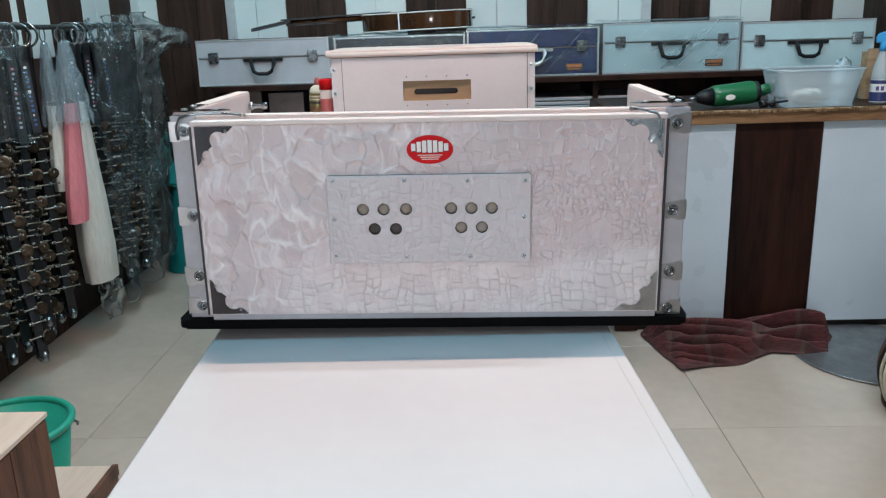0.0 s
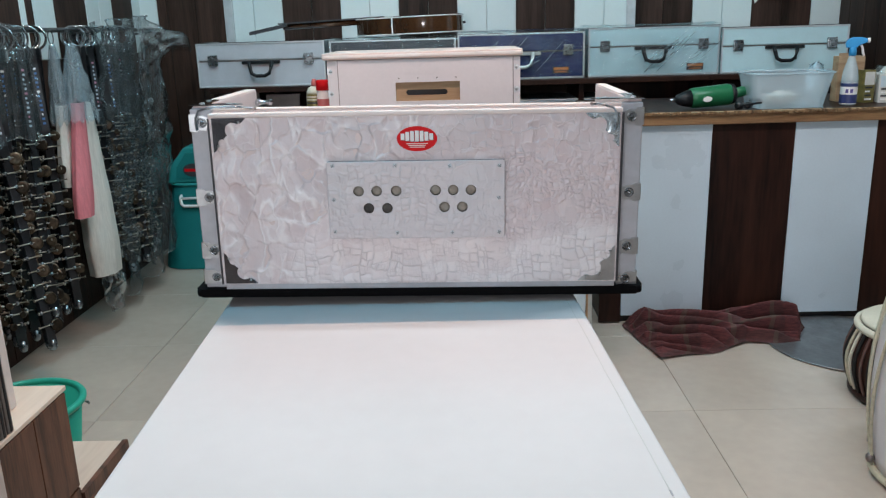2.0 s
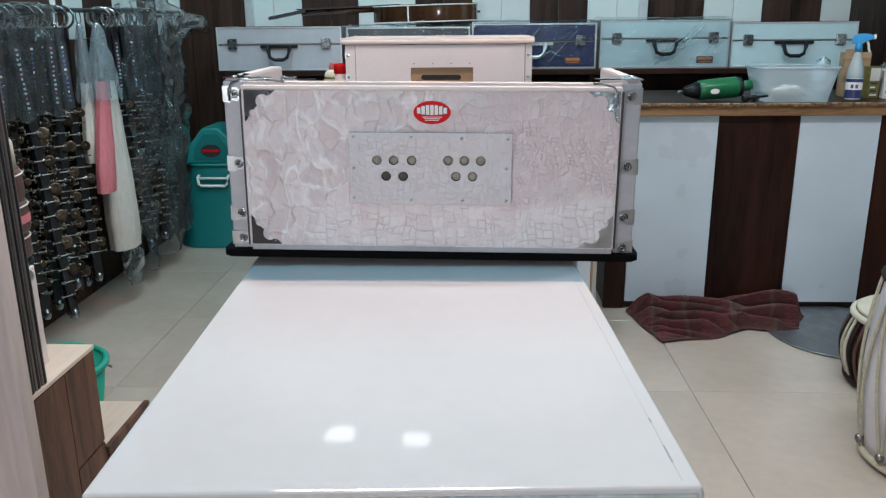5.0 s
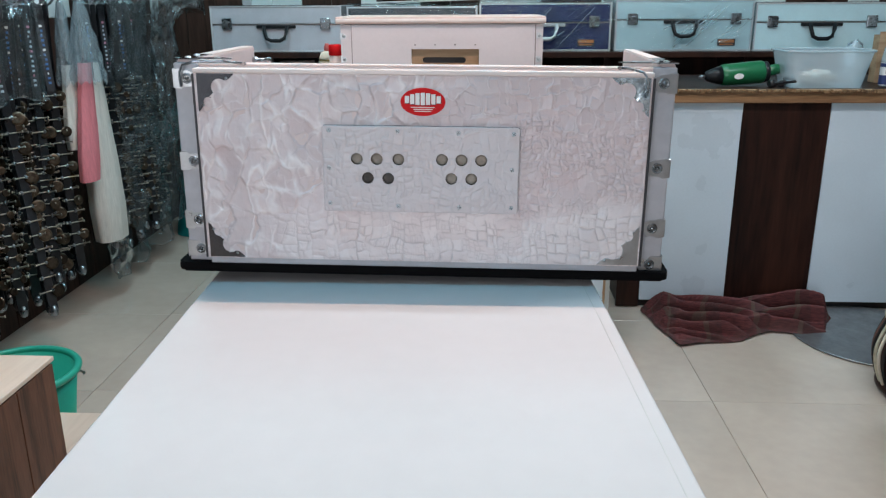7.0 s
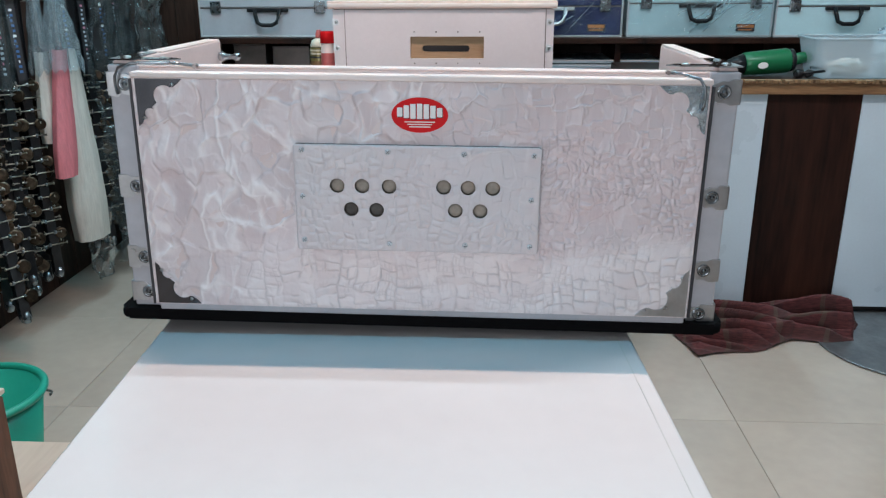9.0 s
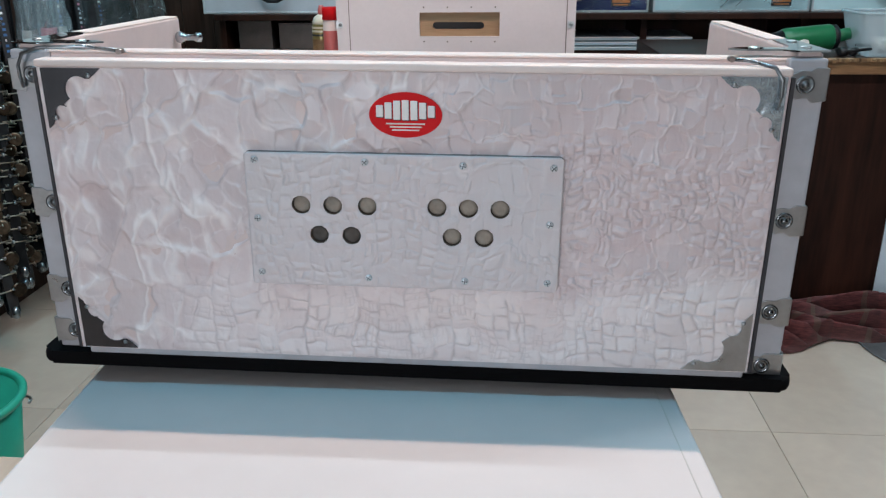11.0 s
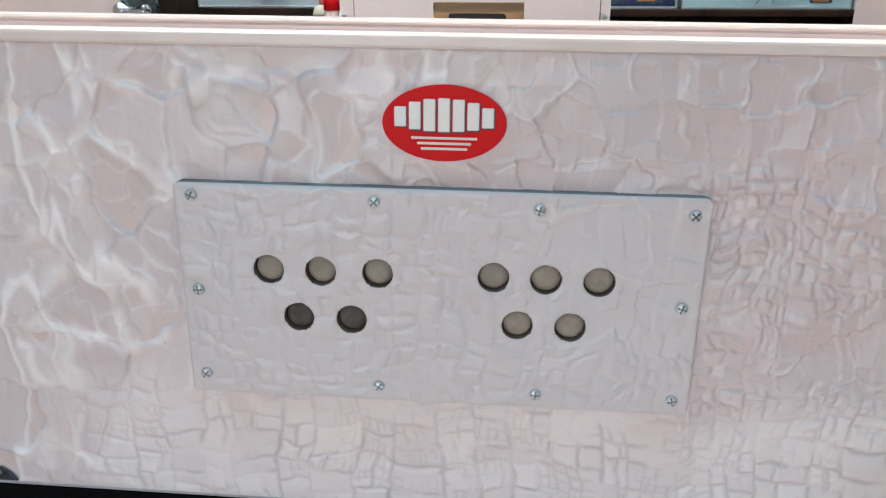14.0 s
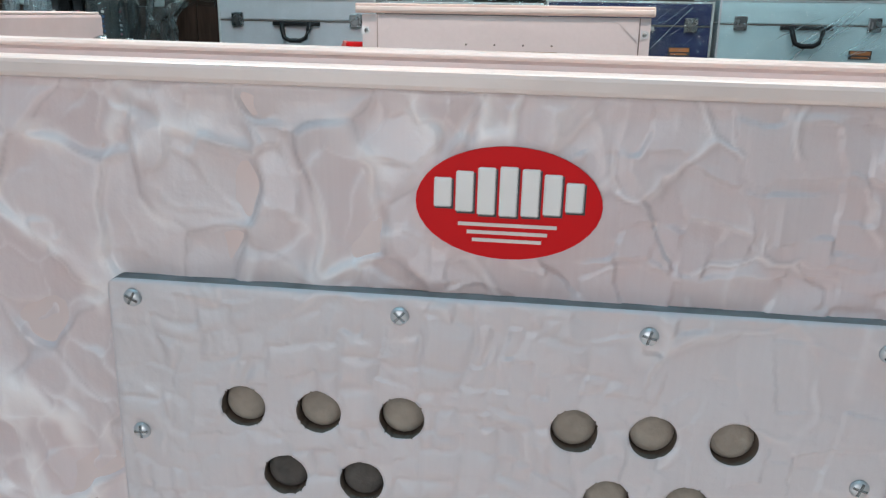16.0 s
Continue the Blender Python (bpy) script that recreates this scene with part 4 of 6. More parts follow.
    # sound plate with ten holes, felt behind them
    holes = [(-0.0733, 0.1446), (-0.0503, 0.1446), (-0.0254, 0.1446), (0.0245, 0.1449), (0.0468, 0.1448), (0.0692, 0.1446),
             (-0.0610, 0.1225), (-0.0374, 0.1222), (0.0354, 0.1230), (0.0582, 0.1229)]
    pl = part("sound_plate", sound_plate_mesh(-0.1131, 0.1124, 0.0822, 0.1826, 0.0052, holes, 0.0067, 0.0035, 0.00065), "laminate_plate", h, "grey laminated sound plate with ten round holes", at=pose(0, -0.0006, 0))
    pl.data.materials.append(M["cut_edge"])
    pl.data.materials.append(M["plate_edge"])
    for i, (x, z) in enumerate(holes):
        worn = i in (6, 7)
        part("felt_plug", B().lathe([(0.0066, 0), (0.0064, 0.0010), (0.0054, 0.0022), (0.0038, 0.0030), (0.0018, 0.0034), (0.0, 0.0035)], 20, pose(x, -0.0005, z, 90)), "dark_felt" if worn else "felt", pl, "dirty dark felt behind the hole" if worn else "grey-brown felt behind the hole")
    for x, z in SCREWS:
        sc = part("screw", B().lathe([(0.0027, 0), (0.0026, 0.0006), (0.0017, 0.0011), (0, 0.0013)], 14, pose(x, -0.0055, z, 90)), "alu", pl, "small steel screw")
        a = random.uniform(0, 180)
        for k in (0, 90):
            part("screw_slot", B().box(-0.0020, 0.0020, -0.00036, 0.00036, 0, 0.0014), "latch", sc, at=pose(x, -0.0055, z, 90) @ pose(0, 0, 0, 0, 0, a + k))
    # oval red sticker; the trade name and the small print are plain blocks
    def oval(rx, rz, n=40):
        return [(rx * math.cos(2 * math.pi * i / n), rz * math.sin(2 * math.pi * i / n)) for i in range(n)]

    st = part("sticker", B().prism(oval(0.0254, 0.0157), 0.0007, pose(0.0024, -0.0008, 0.2095, 90)), "red", h, "oval red sticker with white marks")
    for i in range(7):
        x = 0.0024 + (i - 3) * 0.00595
        tall = 0.0138 * (1 - 0.045 * (i - 3) ** 2)
        z0 = 0.2060 + 0.00022 * (i - 3) ** 2
        part("mark", B().box(x - 0.0025, x + 0.0024, -0.00195, -0.0014, z0, z0 + tall, 0.0004, 1), "white", st)
        part("mark", B().box(x - 0.0022, x + 0.0029, -0.00172, -0.0014, z0 - 0.0005, z0 + tall - 0.0004), "ink", st)
    for k, half in enumerate((0.0135, 0.0110, 0.0095)):
        part("mark", B().box(0.0024 - half, 0.0024 + half, -0.0017, -0.0014, 0.2030 - k * 0.0022, 0.2040 - k * 0.0022), "pinkwhite", st)
    return h


harmonium()


# ---- the second harmonium box and its table ----
def second_table():
    t = thing("side_table", pose(0, 0, 0), "plain pale table under the second harmonium box", "table")
    part("tabletop", B().box(-0.46, 0.462, 2.44, 3.0, 0.740, 0.765, 0.004), "fluted", t)
    for x in (-0.44, 0.442):
        part("side_board", B().box(x - 0.012, x + 0.012, 2.46, 2.98, 0, 0.740, 0.003), "counter_white", t, "white board with a bare wooden edge")
    part("wooden_edge", B().box(0.4445, 0.4515, 2.445, 2.46, 0, 0.740, 0.002), "box_wood", t)
    part("front_board", B().box(0.40, 0.4440, 2.446, 2.46, 0, 0.740, 0.002), "counter_white", t)
    part("wooden_edge", B().box(-0.4515, -0.4325, 2.445, 2.46, 0, 0.740, 0.002), "box_wood", t)
    part("batten", B().box(0.4545, 0.468, 2.47, 2.50, 0.0, 0.740, 0.002), "fluted", t)
    part("back_board", B().box(-0.428, 0.43, 2.96, 2.98, 0.1, 0.740), "counter_white", t)


def harmonium_box():
    h = thing("harmonium_box", pose(-0.049, 2.515, 0.766, 0, 0, 0), "closed blush-white harmonium box with a wooden grip plate", "harmonium")
    # body with an opening for the grip
    gx0, gx1, gz0, gz1 = -0.086, 0.110, 0.138, 0.195
    for x0, x1, y0, z0, z1 in ((-0.291, gx0, 0, 0.012, 0.264), (gx1, 0.293, 0, 0.012, 0.264), (gx0, gx1, 0, 0.012, gz0), (gx0, gx1, 0, gz1, 0.264), (gx0, gx1, 0.03, gz0, gz1)):
        part("body_panel", B().box(x0, x1, y0, 0.30, z0, z1), "box_pink", h)
    part("grip_plate", slotted_plate(gx0, gx1, gz0, gz1, -0.055, 0.072, 0.163, 0.0085), "box_wood", h, "light wooden plate with a long grip slot", at=pose(0, 0.010, 0))
    part("slot_back", B().box(gx0 + 0.02, gx1 - 0.02, 0.026, 0.029, gz0 + 0.01, gz1 - 0.01), "ink", h)
    part("lid", B().box(-0.304, 0.300, -0.012, 0.312, 0.266, 0.286, 0.004, 3), "peach", h, "peach-coloured overhanging lid with a rounded edge")
    part("lid_edge", B().box(-0.3035, 0.2995, -0.0135, 0.001, 0.270, 0.281, 0.003, 2), "pinkwhite", h)
    part("face_panel", window_panel(-0.258, 0.270, 0.02, 0.260, gx0, gx1, gz0, gz1), "box_pink", h, "raised blush-white face panel")
    for s in (-1, 1):
        part("joint_line", B().box(0.006 + s * 0.2655 - 0.0012, 0.006 + s * 0.2655 + 0.0012, -0.0012, 0.002, 0.02, 0.264), "tracks", h)
        for z in (0.232, 0.166):
            c = part("clip", B().prism([(0, -0.009), (0.014, -0.007), (0.018, 0), (0.014, 0.007), (0, 0.009)], 0.002, pose(s * 0.292 - (0.018 if s > 0 else 0), -0.0005, z, 90)), "alu", h, "small steel clip")
            part("rivet", B().lathe([(0.005, 0), (0.004, 0.002), (0, 0.003)], 12, pose(s * 0.282, -0.0024, z, 90)), "steel", c)
        part("corner_plate", B().prism([(0, 0), (s * -0.045, 0), (s * -0.03, -0.012), (s * -0.012, -0.03), (0, -0.042)], 0.0012, pose(0.006 + s * 0.263, -0.0032, 0.258, 90)), "box_pink", h)
    for i in range(4):
        for z in (gz0 - 0.012, gz1 + 0.012):
            part("tack", B().lathe([(0.0022, 0), (0, 0.001)], 8, pose(-0.075 + i * 0.058, -0.003, z, 90)), "tracks", h)
    part("paper_label", B().box(-0.075, 0.095, -0.0036, -0.003, 0.222, 0.246), "box_pink", h, "blank faded paper strip")
    for x in (-0.25, 0.25):
        for y in (0.04, 0.26):
            part("foot", B().lathe([(0.015, -0.001), (0.016, 0.012)], 14, pose(x, y, 0)), "rubber", h)


def slotted_plate(x0, x1, z0, z1, s0, s1, zc, r):
    b = B()
    bm = b.bm
    outer = [bm.verts.new((x, 0, z)) for x, z in ((x0, z0), (x1, z0), (x1, z1), (x0, z1))]
    ring = [bm.verts.new((x, 0, z)) for x, z in arc(s1 - r, zc, r, -90, 90, 8) + arc(s0 + r, zc, r, 90, 270, 8)]
    edges = [bm.edges.new((outer[i], outer[(i + 1) % 4])) for i in range(4)]
    edges += [bm.edges.new((ring[i], ring[(i + 1) % len(ring)])) for i in range(len(ring))]
    bmesh.ops.triangle_fill(bm, use_beauty=True, use_dissolve=False, edges=edges, normal=(0, -1, 0))
    kill = [f for f in bm.faces if all(v in ring for v in f.verts)]
    bmesh.ops.delete(bm, geom=kill, context="FACES_ONLY")
    for loop in (outer, ring):
        back = [bm.verts.new((v.co.x, 0.014, v.co.z)) for v in loop]
        for i in range(len(loop)):
            bm.faces.new((loop[i], loop[(i + 1) % len(loop)], back[(i + 1) % len(loop)], back[i]))
    return b


def window_panel(x0, x1, z0, z1, gx0, gx1, gz0, gz1):
    """A thin board with one rectangular opening."""
    b = B()
    rings = []
    for y in (-0.003, 0.0):
        rings.append([[b.bm.verts.new((x, y, z)) for x, z in ((a, c), (d, c), (d, e), (a, e))] for a, d, c, e in ((x0, x1, z0, z1), (gx0, gx1, gz0, gz1))])
    for k in range(4):
        n = (k + 1) % 4
        for (o, i) in rings:
            b.bm.faces.new((o[k], o[n], i[n], i[k]))
        for w in (0, 1):
            b.bm.faces.new((rings[0][w][k], rings[0][w][n], rings[1][w][n], rings[1][w][k]))
    return b


second_table()
harmonium_box()


# ---- the counter ----
def counter():
    c = thing("shop_counter", pose(0, 0, 0), "shop counter with white and dark wood panels, worn top edge", "counter")
    part("plinth", B().box(0.585, 1.95, 2.972, 3.5, 0, 0.032), "kick", c, "black plinth")
    part("body", B().box(0.578, 1.975, 2.966, 3.55, 0.032, 0.757), "counter_dark", c)
    edges = [0.5745, 0.6585, 0.9690, 1.2660, 1.5580, 1.8500, 1.9750]
    for i, (a, d) in enumerate(zip(edges, edges[1:])):
        part("panel", B().box(a + 0.0008, d - 0.0008, 2.950, 2.9655, 0.030 if i else 0.004, 0.757, 0.0012, 1), "counter_white" if i % 2 else "counter_dark", c, "white laminate panel" if i % 2 else "dark wood laminate panel")
    part("worktop", B().box(0.560, 1.978, 2.948, 3.56, 0.757, 0.7985, 0.003), "counter_dark", c, "dark worktop")
    part("edge_board", B().box(0.555, 1.978, 2.928, 2.9475, 0.757, 0.797, 0.003), "counter_edge", c, "brown wooden edge board, chipped")
    b = B()
    random.seed(5)
    x = 0.56
    while x < 1.6:
        w = random.choice((0.004, 0.007, 0.012, 0.022))
        b.box(x, x + w * 0.9, 2.922 - random.uniform(0, 0.006), 2.936, 0.7955 - random.choice((0, 0, 0.001, 0.004)), 0.7985 + random.uniform(0, 0.006))
        x += w
    part("torn_cardboard_edge", b, "torn_card", c, "torn corrugated cardboard along the edge")
    part("cardboard_sheet", B().box(0.57, 1.62, 2.930, 2.956, 0.7988, 0.8015), "cardboard", c)
    part("pale_band", B().box(0.66, 0.968, 2.9485, 2.9502, 0.722, 0.7565), "counter_white", c)


counter()


# ---- shelf with instrument cases along the back wall ----
def rack():
    r = thing("case_shelf", pose(0, 0, 0), "dark wooden shelf along the back wall, holding instrument cases", "shelf")
    part("top_board", B().box(-1.085, 1.86, 3.74, 4.20, 0.855, 0.880, 0.003), "counter_dark", r)
    part("lower_board", B().box(-1.085, 1.86, 3.79, 4.20, 0.713, 0.735, 0.002), "counter_dark", r)
    part("bottom_board", B().box(-1.085, 1.86, 3.79, 4.20, 0.08, 0.10, 0.002), "counter_dark", r)
    part("back_board", B().box(-1.085, 1.86, 4.20, 4.215, 0.0, 0.855), "counter_dark", r)
    for x in (-1.07, -0.60, 0.02, 0.62, 1.23, 1.85):
        part("upright", B().box(x - 0.012, x + 0.012, 3.79, 4.2, 0, 0.855), "counter_dark", r)
    part("front_board", B().box(-1.08, 1.85, 3.80, 3.815, 0.10, 0.713, 0.002), "counter_dark", r)


rack()


def instrument_case(x0, x1, z1, board, label, cut, badge=False, handle="black", dark_latch=False, wrap=False, tilt=0.0):
    w, d, hgt = x1 - x0, 0.36, z1 - 0.880
    c = thing("instrument_case", pose((x0 + x1) / 2, 3.785, 0.880, 0, 0, tilt), label, "instrument case", "cases on the back shelf")
    cz = hgt * cut
    part("tray", B().box(-w / 2 + 0.003, w / 2 - 0.003, 0.003, d, 0.002, cz - 0.001, 0.004), board, c)
    part("lid", B().box(-w / 2 + 0.003, w / 2 - 0.003, 0.003, d, cz + 0.001, hgt - 0.002, 0.004), board, c)
    t = 0.008
    for z0 in (0.0, cz - t / 2, hgt - t):
        b = B()
        b.box(-w / 2, w / 2, 0, 0.006, z0, z0 + (t if z0 != cz - t / 2 else 0.004), 0.0012, 1)
        part("rim", b, "alu" if z0 != cz - t / 2 else "tracks", c)
    for s in (-1, 1):
        b = B()
        x = s * (w / 2 - t / 2)
        b.box(x - t / 2, x + t / 2, -0.0005, 0.007, 0, hgt, 0.0012, 1)
        b.box(x - t / 2, x + t / 2, 0, d, hgt - t, hgt + 0.0005, 0.0012, 1)
        part("corner_profile", b, "alu", c)
    b = B()
    b.box(-w / 2, w / 2, -0.0005, 0.012, hgt - 0.001, hgt + 0.001)
    part("top_rim", b, "black", c)
    for x in (-w / 2 + 0.075, w / 2 - 0.075):
        la = part("latch", B().box(x - 0.022, x + 0.022, -0.009, 0.002, cz - 0.022, cz + 0.026, 0.003), "latch" if not dark_latch else "tracks", c, "square steel latch")
        part("latch_tongue", B().box(x - 0.013, x + 0.013, -0.0125, -0.008, cz - 0.012, cz + 0.014, 0.002), "latch", la)
    hz = cz - 0.030
    ha = part("handle", B().tube([(-0.052, -0.010, hz + 0.022), (-0.049, -0.020, hz), (-0.040, -0.026, hz - 0.030), (-0.020, -0.028, hz - 0.040), (0.020, -0.028, hz - 0.040), (0.040, -0.026, hz - 0.030), (0.049, -0.020, hz), (0.052, -0.010, hz + 0.022)], 0.0085, 10), handle, c, "moulded plastic handle")
    part("handle_base", B().box(-0.088, 0.088, -0.008, 0.002, hz + 0.012, hz + 0.026, 0.003), handle if handle == "black" else "alu", ha)
    if badge:
        bd = part("badge", B().box(w / 2 - 0.145, w / 2 - 0.070, -0.0012, 0.003, 0.022, 0.052), "ink", c, "small orange and black badge")
        part("mark", B().box(w / 2 - 0.141, w / 2 - 0.074, -0.002, -0.001, 0.036, 0.049), "orange", bd)
        part("mark", B().box(w / 2 - 0.136, w / 2 - 0.080, -0.002, -0.001, 0.026, 0.031), "orange", bd)
    for x in (-w / 2 + 0.03, w / 2 - 0.03):
        part("foot", B().lathe([(0.008, -0.0), (0.008, 0.003)], 10, pose(x, 0.03, 0)), "black", c)
    if wrap:
        random.seed(int(w * 1e4))
        ph = [random.uniform(0, 6) for _ in range(6)]

        def film(u, v):
            x = (u - 0.5) * (w + 0.016)
            k = v * (hgt + 0.26)
            wob = 0.004 * noise.noise(Vector((x * 14 + ph[0], k * 22, ph[1]))) + 0.003 * math.sin(22 * k + 40 * x + ph[2])
            if k < hgt:
                return Vector((x, -0.016 + wob, k - 0.004))
            return Vector((x, -0.016 + (k - hgt), hgt + 0.007 + wob + 0.010 * abs(noise.noise(Vector((x * 9, k * 12, ph[3]))))))

        wrap_ob = part("plastic_wrap", B().sheet(film, 40, 30), "film", c, "loose clear plastic wrap with creases")
        # pale tubes along folds put the film's glare streaks into the shape
        for i in range(16):
            x0, z0 = random.uniform(-w / 2, w / 2 - 0.10), random.uniform(0.0, hgt * 0.45)
            ln, up = random.uniform(0.07, 0.20), random.uniform(0.35, 1.1)
            pts = []
            for k in range(7):
                f = k / 6
                x, z = x0 + ln * f, z0 + ln * up * f + 0.006 * math.sin(4 * f + i)
                if x < w / 2 and z < hgt - 0.004:
                    pts.append((x, -0.0205 + 0.001 * math.sin(5 * f), z))
            if len(pts) > 2:
                part("crease", B().tube(pts, random.choice((0.0007, 0.0011, 0.0016, 0.0030)), 5), "sleeve", wrap_ob, "pale fold in the plastic, drawn for its glare")
    return c


instrument_case(-1.1424, -0.5517, 1.080, "case_grey", "grey hard instrument case with black handle, on the shelf", 0.60, dark_latch=False)
instrument_case(-0.5289, 0.0479, 1.074, "case_black", "dark instrument case with a pale rim, wrapped in clear plastic", 0.60, wrap=True)
instrument_case(0.0559, 0.6317, 1.086, "case_blue", "dark blue instrument case wrapped in clear plastic", 0.60, badge=True, handle="alu", wrap=True)
instrument_case(0.6476, 1.2393, 1.096, "case_pale", "pale blue-grey instrument case wrapped in clear plastic", 0.62, badge=True, wrap=True)
instrument_case(1.2463, 1.8141, 1.083, "case_pale", "pale blue-grey instrument case with black handle", 0.60)


def guitar():
    g = thing("acoustic_guitar", pose(-0.165, 3.95, 1.0900, 0, -1.3, 0), "sunburst acoustic guitar lying flat on the cases", "guitar")
    out = []
    n = 60
    for i in range(n):
        a = 2 * math.pi * i / n
        x = 0.25 * math.cos(a)
        wid = 0.185 - 0.032 * math.exp(-((x + 0.03) / 0.07) ** 2) - 0.04 * (1 if x < -0.03 else 0) * min(1, (-0.03 - x) / 0.1)
        out.append((x, wid * math.copysign(abs(math.sin(a)) ** 0.72, math.sin(a))))
    part("body", B().prism(out, 0.082, pose(0, 0, 0.003), 0.004, True), "sunburst", g)
    for z in (0.006, 0.080):
        part("binding", B().tube([(x * 1.003, y * 1.003, z) for x, y in out], 0.0028, 6, True), "white", g, "cream binding")
    part("side_seam", B().box(-0.076, -0.070, -0.1625, -0.150, 0.006, 0.080), "white", g)
    part("neck", B().tube([(-0.235, 0, 0.070), (-0.40, 0, 0.067), (-0.60, 0, 0.064)], 0.013, 12), "sunburst", g)
    part("fingerboard", B().box(-0.62, -0.12, -0.026, 0.026, 0.0, 0.006, 0.001, 1), "ink", g, at=pose(0, 0, 0.087, 0, -0.9))
    hd = part("headstock", B().prism([(-0.60, -0.028), (-0.60, 0.028), (-0.77, 0.036), (-0.79, 0.0), (-0.77, -0.036)], 0.014, pose(0.015, 0, 0.166, 0, -9.5)), "ink", g)
    for i in range(3):
        for s in (-1, 1):
            part("tuning_peg", B().lathe([(0.004, 0), (0.004, 0.016), (0.009, 0.02), (0.009, 0.034), (0.0, 0.037)], 10, pose(-0.63 - i * 0.045, s * 0.03, 0.066 - 0.008 * i, 90 * s)), "chrome", hd)
    part("bridge_pin", B().lathe([(0.006, 0), (0.005, 0.012), (0, 0.013)], 10, pose(0.249, 0, 0.045, 0, 90)), "ink", g)


guitar()


def sheet_stack():
    random.seed(9)
    for i in range(3):
        z = 0.736 + i * 0.018
        s = thing("board_sheet", pose(0.56, 3.785, z), "pale blue-white board lying in a stack on the shelf", "board", "stacked boards")
        part("board", B().box(-0.45 + 0.03 * i, 0.278 - 0.012 * i, 0.0 + 0.010 * i, 0.36, 0.0, 0.0125, 0.0015), "sheet", s)
        part("edge_strip", B().box(-0.45 + 0.03 * i, 0.278 - 0.012 * i, -0.003 + 0.010 * i, 0.0 + 0.010 * i, 0.009, 0.0125), "white", s)
    for x, w, hh in ((-0.95, 0.14, 0.11), (-0.77, 0.16, 0.10)):
        s = thing("carton", pose(x, 3.83, 0.736), "small grey-green carton standing on the shelf", "carton", "cartons on the shelf")
        part("carton_body", B().box(-w / 2, w / 2, 0, 0.2, 0, hh, 0.002), "tracks", s)
        part("flap", B().box(-w / 2, w / 2, -0.002, 0.1, hh, hh + 0.003), "tracks", s)


sheet_stack()


def glue_bottles():
    b = thing("glue_bottle", pose(-0.4095, 2.66, 0.766), "olive-gold tin with a cream shoulder and faded red cap", "bottle")
    part("can", B().lathe([(0.026, 0), (0.027, 0.004), (0.027, 0.15), (0.023, 0.165), (0.010, 0.172)], 20), "olive", b)
    part("shoulder", B().lathe([(0.0255, 0.158), (0.0250, 0.164), (0.020, 0.176), (0.0105, 0.182)], 20), "cream", b, "cream plastic shoulder")
    part("cap", B().lathe([(0.0095, 0.181), (0.0095, 0.196), (0.0065, 0.200), (0.0065, 0.205)], 16), "faded_red", b, "faded red cap")
    part("label", B().lathe([(0.0274, 0.04), (0.0274, 0.12)], 20, caps=False), "counter_edge", b, "brown printed label")
    for z in (0.128, 0.138, 0.147):
        part("label_band", B().lathe([(0.0273, z), (0.0274, z + 0.002), (0.0274, z + 0.004), (0.0273, z + 0.005)], 20, caps=False), "cream" if z > 0.13 else "ink", b)
    j = thing("glue_jar", pose(-0.3640, 2.555, 0.766), "translucent plastic jar with a red screw lid", "jar")
    part("jar", B().lathe([(0.018, 0), (0.0195, 0.006), (0.0195, 0.172), (0.016, 0.178)], 22), "blush_lam", j)
    part("label", B().lathe([(0.0199, 0.03), (0.0199, 0.15)], 22, caps=False), "faded_red", j, "faded pink-red label")
    part("lid", B().lathe([(0.0205, 0.176), (0.0205, 0.204), (0.018, 0.207)], 22), "red", j, "red screw lid")


glue_bottles()


# ---- things on the counter ----
def power_tool():
    t = thing("power_tool", pose(0.858, 3.06, 0.8345, 0, -4, 6), "green and black hand power tool lying on the counter", "power tool")
    ax = pose(0, 0, 0, 0, 90)
    part("body", B().lathe([(0.030, 0.055), (0.036, 0.06), (0.038, 0.08), (0.040, 0.20), (0.037, 0.208)], 24, ax @ pose(0, 0, 0, 0, 0)), "green", t, "green motor housing")
    part("nose", B().lathe([(0.008, 0.0), (0.017, 0.006), (0.026, 0.03), (0.033, 0.056)], 22, ax), "black", t, "black tapered nose")
    part("spindle", B().lathe([(0.005, -0.022), (0.006, 0.002)], 12, ax), "steel", t)
    part("rear_cap", B().lathe([(0.0375, 0.206), (0.036, 0.222), (0.024, 0.228)], 22, ax), "black", t)
    part("handle", B().tube([(0.225, 0, 0.0), (0.262, 0.01, 0.004), (0.285, 0.03, 0.002)], 0.019, 12), "green", t)
    part("cable", B().tube([(0.27, -0.03, -0.025), (0.31, -0.05, -0.030), (0.29, -0.09, -0.032), (0.22, -0.10, -0.032), (0.20, -0.07, -0.031)], 0.0045, 8), "black", t)
    n = 20
    part("badge", B().prism([(0.017 * math.cos(6.2832 * i / n), 0.010 * math.sin(6.2832 * i / n)) for i in range(n)], 0.002, pose(0.108, -0.0385, -0.005, 90)), "white", t, "white oval badge")


power_tool()


def chuck_parts():
    for i, (x, y, r, ln) in enumerate(((1.075, 3.00, 0.014, 0.03), (1.115, 3.02, 0.012, 0.045), (1.09, 3.05, 0.010, 0.05))):
        t = thing("tool_part", pose(x, y, 0.8012 + r, 0, 0, 20 + 35 * i), "small dark steel tool part lying on the counter", "tool part", "loose tool parts")
        part("barrel", B().lathe([(r * 0.6, -ln / 2), (r, -ln / 2 + 0.004), (r, ln / 2 - 0.006), (r * 0.5, ln / 2)], 14, pose(0, 0, 0, 0, 90)), "strip_steel", t)


chuck_parts()


